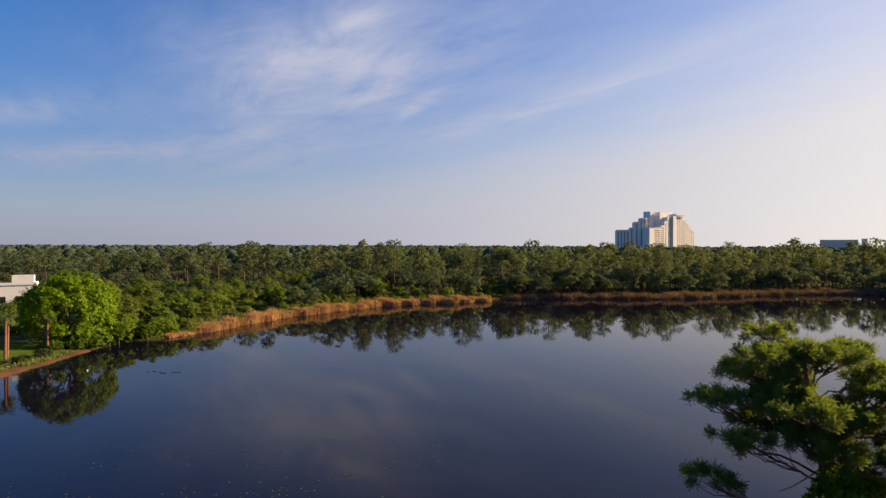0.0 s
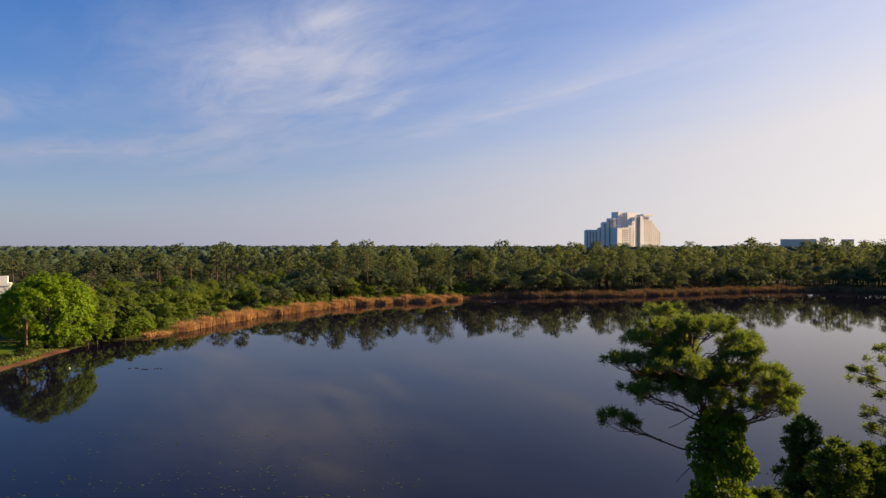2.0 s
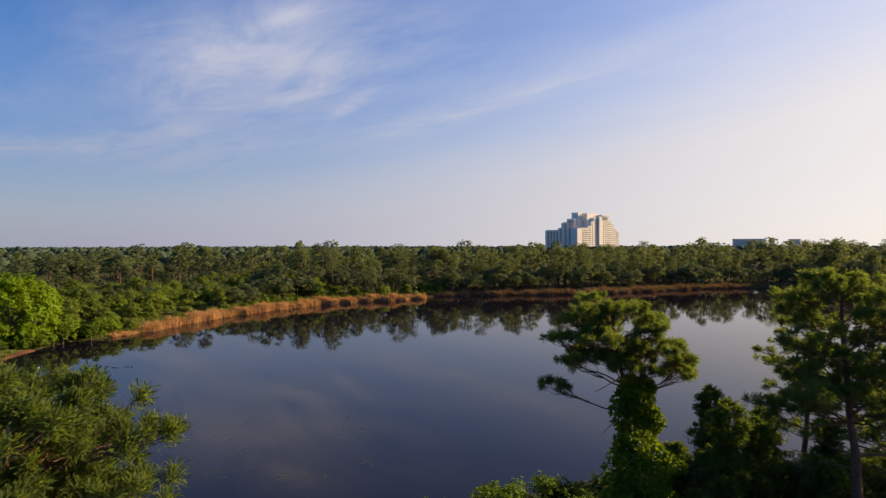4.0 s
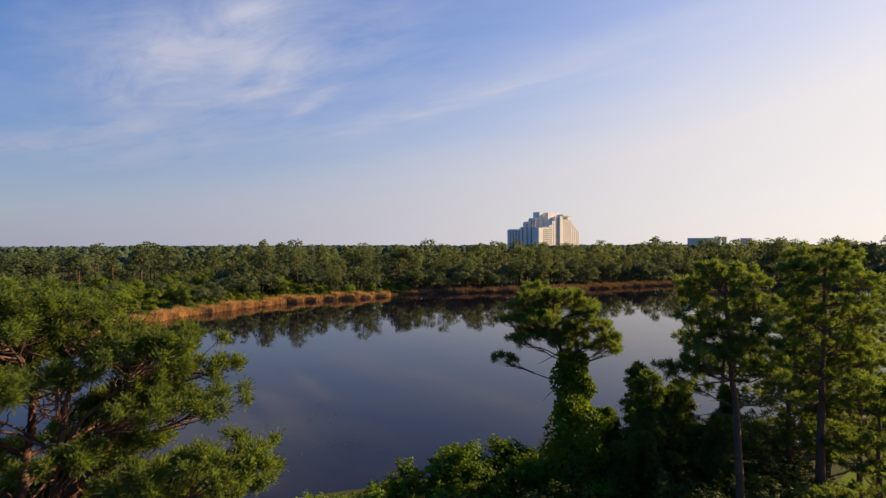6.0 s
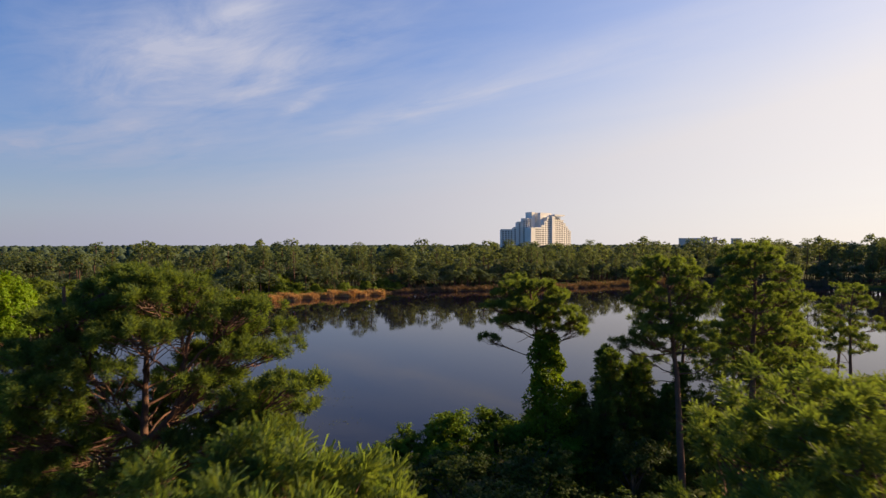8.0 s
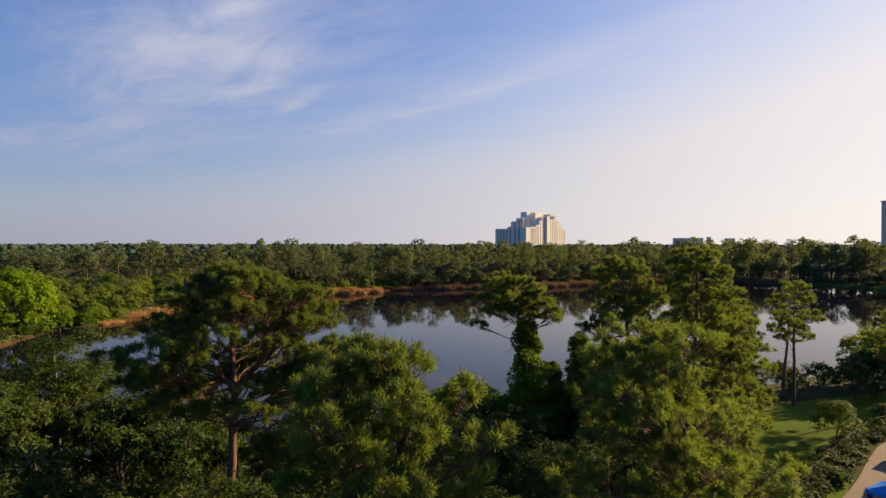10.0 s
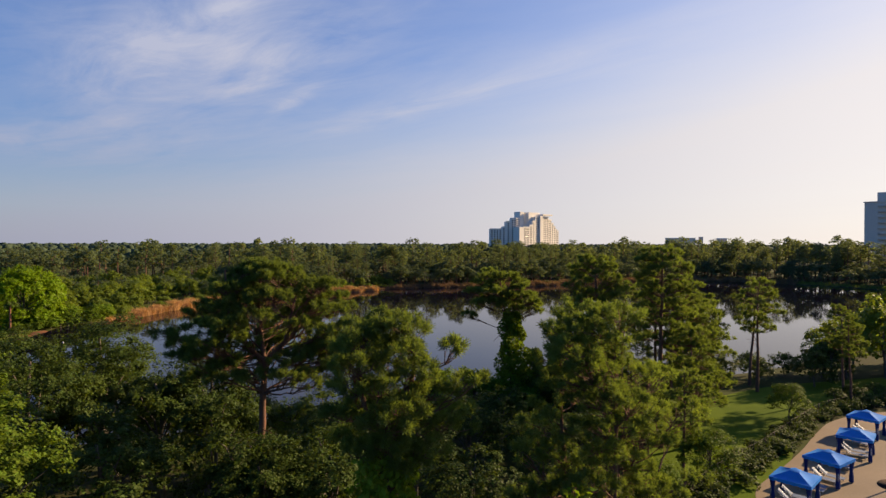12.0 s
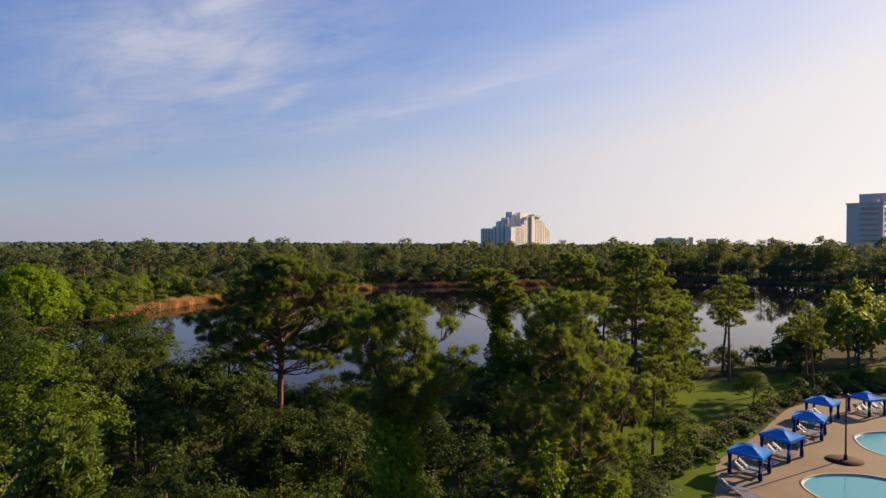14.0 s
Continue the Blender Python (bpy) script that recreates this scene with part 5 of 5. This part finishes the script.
def cabana():
    e = new("cabana")
    tagged(e, "blue canvas pool cabana with dark drawn-back drapes", "cabana", "cabanas on the deck")
    w, h, top = 1.2, 1.9, 2.36
    for sx in (-1, 1):
        for sy in (-1, 1):
            p = box_part("post", (sx * w - 0.04, sy * w - 0.04, 0), (sx * w + 0.04, sy * w + 0.04, h), METAL, e)
            g = Geo()
            a = np.linspace(0, 2 * np.pi, 20, endpoint=False)
            zs = np.array([0.05, 0.5, 0.9, 1.5, h - 0.05])
            rr = np.array([0.15, 0.14, 0.10, 0.15, 0.19])
            v = [(sx * (w - 0.06) + math.cos(t) * r * (1 + 0.18 * math.sin(5 * t)), sy * (w - 0.06) + math.sin(t) * r * (1 + 0.18 * math.sin(5 * t)), z) for z, r in zip(zs, rr) for t in a]
            q = [(i * 20 + k, i * 20 + (k + 1) % 20, (i + 1) * 20 + (k + 1) % 20, (i + 1) * 20 + k) for i in range(4) for k in range(20)]
            link("drape", g.add(v, quads=q).mesh("drape", NAVY, True), p, "gathered navy drape")
    # roof: four sagging sides, a small vent cap and a scalloped valance
    g = Geo()
    r = w + 0.14
    n = 7
    for k in range(4):
        rot = np.array([[math.cos(k * math.pi / 2), -math.sin(k * math.pi / 2)], [math.sin(k * math.pi / 2), math.cos(k * math.pi / 2)]])
        v = []
        for i in range(n):
            f = i / (n - 1)
            half = r * (1 - f) + 0.22 * f
            for j in range(n):
                u = (j / (n - 1) * 2 - 1)
                z = h + (top - h) * (f**1.12) - 0.10 * math.sin(math.pi * f) * (1 - u * u)
                v.append((*(rot @ np.array([u * half, -half])), z))
        q = [(i * n + j, i * n + j + 1, (i + 1) * n + j + 1, (i + 1) * n + j) for i in range(n - 1) for j in range(n - 1)]
        g.add(v, quads=q)
    roof = link("canopy", g.mesh("canopy", CANVAS), e)
    g = Geo()
    c = [(-0.34, -0.34, top - 0.04), (0.34, -0.34, top - 0.04), (0.34, 0.34, top - 0.04), (-0.34, 0.34, top - 0.04), (0, 0, top + 0.16)]
    link("vent_cap", g.add(c, tris=[(0, 1, 4), (1, 2, 4), (2, 3, 4), (3, 0, 4)]).mesh("vent_cap", CANVAS), roof)
    for k in range(4):
        rot = np.array([[math.cos(k * math.pi / 2), -math.sin(k * math.pi / 2)], [math.sin(k * math.pi / 2), math.cos(k * math.pi / 2)]])
        v = []
        for j in range(25):
            u = (j / 24 * 2 - 1) * r
            drop = 0.20 + 0.05 * abs(math.sin(j / 24 * math.pi * 6))
            x, y = rot @ np.array([u, -r])
            v += [(x, y, h + 0.0), (x, y, h - drop)]
        link("valance", Geo().add(v, quads=[(2 * j, 2 * j + 1, 2 * j + 3, 2 * j + 2) for j in range(24)]).mesh("valance", CANVAS), roof)
    return e


CABANA = cabana()
CABANA_SPOTS = ((27.6, -0.4, 33), (33.2, 2.4, 22), (40.2, 6.6, 38), (46.1, 11.0, 28), (52.4, 11.5, 5))
for k, (x, y, turn) in enumerate(CABANA_SPOTS):
    m = pose(x, y, DECK_Z + 0.004, 0, 0, turn)
    if k:
        copy_thing(CABANA, m)
CABANA.matrix_basis = pose(*CABANA_SPOTS[0][:2], DECK_Z + 0.004, 0, 0, CABANA_SPOTS[0][2])


def lounger():
    e = new("sun_lounger")
    tagged(e, "white-framed sling sun lounger with raised back", "lounger", "loungers on the deck")
    for sy in (-0.3, 0.3):
        link("side_rail", Geo().tube([(-0.95, sy, 0.33), (0.0, sy, 0.33), (0.35, sy, 0.33), (0.95, sy, 0.33)], [0.022] * 4, 6).mesh("side_rail", METAL, True), e)
        link("back_rail", Geo().tube([(0.3, sy, 0.34), (0.65, sy, 0.6), (0.98, sy, 0.88)], [0.02] * 3, 6).mesh("back_rail", METAL, True), e)
        for x in (-0.75, 0.6):
            link("leg", Geo().tube([(x, sy, 0.0), (x, sy, 0.33)], [0.02] * 2, 6).mesh("leg", METAL, True), e)
    for k in range(9):
        x = -0.92 + 0.135 * k
        box_part("strap", (x, -0.3, 0.33), (x + 0.115, 0.3, 0.345), STRAP, e)
    for k in range(6):
        a, b = np.array([0.32, 0.36]), np.array([0.97, 0.88])
        p, q = a + (b - a) * k / 6, a + (b - a) * (k + 0.85) / 6
        link("back_strap", Geo().add([(p[0], -0.3, p[1]), (p[0], 0.3, p[1]), (q[0], 0.3, q[1]), (q[0], -0.3, q[1]), (p[0], -0.3, p[1] - 0.012), (p[0], 0.3, p[1] - 0.012), (q[0], 0.3, q[1] - 0.012), (q[0], -0.3, q[1] - 0.012)],
             quads=[(0, 1, 2, 3), (4, 7, 6, 5), (0, 4, 5, 1), (2, 6, 7, 3), (1, 5, 6, 2), (3, 7, 4, 0)]).mesh("back_strap", STRAP), e)
    return e


LOUNGER = lounger()
spots = []
for x, y, turn in CABANA_SPOTS:
    c, s = math.cos(radians(turn)), math.sin(radians(turn))
    for o in (-0.55, 0.45):
        spots.append((x + o * c, y + o * s, turn + 96 + 4 * o))
spots += [(30.2, 1.0, 120), (30.9, 1.5, 118), (36.2, 4.4, 120), (36.9, 4.9, 122), (37.6, 5.4, 121), (42.8, 8.7, 118), (43.6, 9.3, 116), (24.0, -3.3, 150), (23.8, -4.6, 165), (54.3, 11.6, 92), (55.2, 11.4, 88)]
for k, (x, y, turn) in enumerate(spots):
    if k:
        copy_thing(LOUNGER, pose(x, y, DECK_Z + 0.004, 0, 0, turn))
LOUNGER.matrix_basis = pose(spots[0][0], spots[0][1], DECK_Z + 0.004, 0, 0, spots[0][2])


def lamp_island():
    bm = bmesh.new()
    ring = [bm.verts.new((37.7 + math.cos(a) * 1.55, 0.4 + math.sin(a) * 1.35, DECK_Z + 0.02 + 0.008 * math.sin(a * 5))) for a in np.linspace(0, 2 * np.pi, 36, endpoint=False)]
    mid = bm.verts.new((37.7, 0.4, DECK_Z + 0.04))
    for i in range(36):
        bm.faces.new((ring[i], ring[(i + 1) % 36], mid))
    low = [bm.verts.new((v.co.x, v.co.y, DECK_Z + 0.004)) for v in ring]
    for i in range(36):
        bm.faces.new((low[i], low[(i + 1) % 36], ring[(i + 1) % 36], ring[i]))
    tagged(part("mulch_bed", bm, MULCH, None, smooth=True), "oval bed of reddish mulch in the deck", "planting bed", kind="structure")
    e = new("lamp_post")
    tagged(e, "tall bronze lamp post rising from the mulch bed", "lamp post")
    x, y = 38.0, 0.55
    link("base", Geo().tube([(x, y, DECK_Z + 0.03), (x, y, DECK_Z + 0.42)], [0.17, 0.12], 10).mesh("base", DARK_METAL), e)
    link("pole", Geo().tube([(x, y, DECK_Z + 0.4), (x, y, DECK_Z + 3), (x, y, DECK_Z + 5.6)], [0.075, 0.065, 0.05], 10).mesh("pole", DARK_METAL, True), e)
    link("lamp_head", Geo().tube([(x, y, DECK_Z + 5.55), (x, y, DECK_Z + 5.62), (x, y, DECK_Z + 5.72)], [0.06, 0.28, 0.10], 12).mesh("lamp_head", DARK_METAL), e)


lamp_island()


def fence():
    e = new("garden_fence")
    tagged(e, "low dark metal fence between lawn and pool garden", "fence")
    line = bed + np.array([-0.6, 0.9])
    at = bed_at
    pts = []
    for t in np.arange(0, at[-1], 2.4):
        x, y = np.interp(t, at, line[:, 0]), np.interp(t, at, line[:, 1])
        pts.append((x, y, on_ground(x, y)))
    post = Geo().box((-0.03, -0.03, 0), (0.03, 0.03, 1.1)).mesh("post", DARK_METAL)
    for x, y, z in pts:
        link("post", post, e).location = (x, y, z - 0.05)
    for h in (0.18, 1.0):
        for a, b in zip(pts, pts[1:]):
            link("rail", Geo().tube([(a[0], a[1], a[2] + h), (b[0], b[1], b[2] + h)], [0.013, 0.013], 4).mesh("rail", DARK_METAL), e)


fence()


# ---- buildings beyond ----
def windows(e, pane, x0, x1, y, z0, z1, dx=4.6, dz=4.1):
    nx, nz = max(1, int((x1 - x0) / dx)), max(1, int((z1 - z0) / dz))
    for i in range(nx):
        for k in range(nz):
            link("window", pane, e).location = (x0 + (x1 - x0) * (i + 0.5) / nx, y, z0 + (z1 - z0) * (k + 0.5) / nz)


def hotel():
    """Two stepped wings that meet at an angle, with the lift cores behind the joint."""
    e = new("hotel_tower")
    tagged(e, "cream stepped high-rise hotel standing above the woods", "building")
    pane = Geo().box((-1.45, -0.12, -1.25), (1.45, 0.25, 1.25)).mesh("window", BALCONY_GLASS)
    turned = Matrix.Rotation(radians(-43), 4, "Z")

    def slab(name, x0, x1, y0, y1, top, side=False, bottom=0, mat=CONCRETE):
        k = 0.9 if side else 1.5
        ob = box_part(name, (x0 * k, y0, bottom), (x1 * k, y1, top), mat, e)
        if side:
            ob.matrix_basis = turned
        return ob, x0 * k, x1 * k

    for x0, x1, top in ((-60, -33, 49.5), (-33, -25, 54), (-25, -13, 65), (-13, 0, 71)):
        wing, a, b = slab("wing", x0, x1, 0, 22, top, True)
        windows(wing, pane, a + 0.8, b - 0.8, -0.05, 6, top - 2, 4.6)
        slab("parapet", x0, x1, -0.35, 0.6, top + 1.0, True, top - 0.6)
    for x0, x1, y, top in ((3, 16, -14, 53.5), (16, 23, -14, 58), (23, 29, -14, 67), (29, 38, -14, 76), (61, 69, -12, 71), (69, 74, -12, 64), (74, 79, -12, 57), (79, 83, -12, 51), (83, 87, -12, 47.5)):
        wing, a, b = slab("wing", x0, x1, y, y + 16, top)
        windows(wing, pane, a + 0.7, b - 0.7, y - 0.05, 6, top - 2, 4.4)
        slab("parapet", x0, x1, y - 0.35, y + 0.6, top + 1.0, False, top - 0.6)
    slab("end_wall", -6, 2.98, -14.2, 2, 53.3)
    block, a, b = slab("wing", 0, 9.5, 2.3, 18, 73.5)
    windows(block, pane, a + 0.8, b - 0.8, 2.25, 55, 72, 4.6)
    slab("core_tower", 9.5, 17, 2, 18, 86.5)
    slab("core_tower", 38, 44, -17, 4, 79)
    atrium, a, b = slab("atrium", 44, 61, -13, 4, 77.5)
    windows(atrium, pane, a + 1, b - 0.5, -13.05, 6, 75, 5.0)
    slab("penthouse", 21, 46, -6, 8, 85.5, False, 50)
    slab("roof_slab", 43, 66, -18, 4, 82.4, False, 79.4)
    e.matrix_basis = pose(380, 1102, 0.9, 0, 0, 33) @ Matrix.Diagonal((1, 1, 0.965, 1))


hotel()


def tower():
    e = new("apartment_tower")
    tagged(e, "rose balcony tower across the lake, its wall colour paled for haze", "building")
    wall = box_part("wall", (0, 0, 0), (48, 18, 46.0), PINKISH, e)
    box_part("roof_slab", (-0.5, -0.4, 46.0), (48.4, 18.4, 46.6), PINKISH, e)
    box_part("penthouse", (13, 2, 46.7), (44, 16, 52.5), PINKISH, e)
    box_part("stair_head", (4, 4, 46.7), (8, 9, 48.6), PINKISH, e)
    pane = Geo().box((-1.0, -0.1, -0.9), (1.0, 0.2, 0.9)).mesh("window", HAZY_GLASS)
    windows(wall, pane, 2, 46, -0.05, 3, 45, 4.4, 3.1)
    bal = Geo().box((-1.5, -1.2, 0), (0.0, 8, 0.18)).box((-1.5, -1.2, 0.18), (-1.4, 8, 1.1)).mesh("balcony", PINKISH)
    for k in range(14):
        link("balcony", bal, wall).location = (0, 3, 3 + k * 3.1)
    e.matrix_basis = pose(306, 229, -2.6, 0, 0, 24)


tower()


def distant_blocks():
    for name, a, d, w, h, z in (("distant_hall", 33.9, 2500, 112, 40, 0), ("distant_tower", 35.6, 2700, 18, 46, 0), ("distant_tower", 37.3, 2700, 40, 40, 0)):
        x, y = math.sin(radians(a)) * d, math.cos(radians(a)) * d
        e = new(name)
        tagged(e, "pale flat-roofed block far off on the skyline", "building", "distant blocks")
        box_part("wall", (-w / 2, 0, 0), (w / 2, 40, h), PINKISH, e)
        # window bands in the wall colour, kept pale to stand for haze
        for k in range(3):
            box_part("window_band", (-w / 2 + 2, -0.4, h * 0.35 + k * h * 0.2), (w / 2 - 2, 0.1, h * 0.35 + k * h * 0.2 + 3), PINKISH, e)
        box_part("roof", (-w / 2 - 1, -1, h), (w / 2 + 1, 41, h + 1.5), CONCRETE, e)
        e.matrix_basis = pose(x, y, 0.9, 0, 0, -a)


distant_blocks()


# ---- on the water ----
def lilies():
    g = np.random.default_rng(91)
    geo = Geo()
    n = 0
    while n < 330:
        cx, cy = g.uniform(-40, 0), g.uniform(40, 60)
        for _ in range(int(g.integers(1, 7))):
            x, y, r = cx + g.normal() * 1.4, cy + g.normal() * 0.5, g.uniform(0.04, 0.11)
            if outside(np.array([x]), np.array([y]))[0] > -2:
                continue
            a = np.linspace(0.25, 6.03, 9) + g.uniform(0, 6)
            v = np.concatenate([[(x, y, 0.012)], np.stack([x + np.cos(a) * r, y + np.sin(a) * r, 0.012 + g.uniform(0, 0.02, 9)], 1)])
            geo.add(v, tris=[(0, i, i + 1) for i in range(1, 9)])
            n += 1
    tagged(link("lily_pads", geo.mesh("lily_pads", LILY)), "scattered yellow-green lily pads on the dark water", "lily pads", kind="stuff")


lilies()


def drift():
    g = np.random.default_rng(95)
    # a row of nine ducks, each a simple low dark shape
    for i in range(9):
        bm = bmesh.new()
        bmesh.ops.create_icosphere(bm, subdivisions=2, radius=1)
        l = g.uniform(0.15, 0.32)
        for v in bm.verts:
            k = 1 + 0.3 * noise.noise(v.co * 2 + Vector((i * 5, 0, 0)))
            v.co = Vector((v.co.x * l * k, v.co.y * 0.1 * k, v.co.z * 0.07 * k + 0.01))
        ob = part("duck", bm, FEATHERS, None, smooth=True)
        ob.location = (-46.2 + i * 0.66 + 0.2 * math.sin(i * 2.3), 91.8 + 0.5 * math.sin(i * 1.1) - 0.1 * i, 0.0)
        ob.rotation_euler.z = g.uniform(-0.5, 0.5)
        tagged(ob, "small dark duck floating low in the lake", "driftwood", "driftwood on the lake")
    bm = bmesh.new()
    bmesh.ops.create_uvsphere(bm, u_segments=14, v_segments=10, radius=0.13)
    for v in bm.verts:
        v.co.z = max(v.co.z, -0.12)
    ob = part("buoy", bm, PLASTIC, None, smooth=True)
    ob.location = (-55.9, 92.2, 0.08)
    tagged(ob, "small round white buoy on the water", "buoy")


drift()
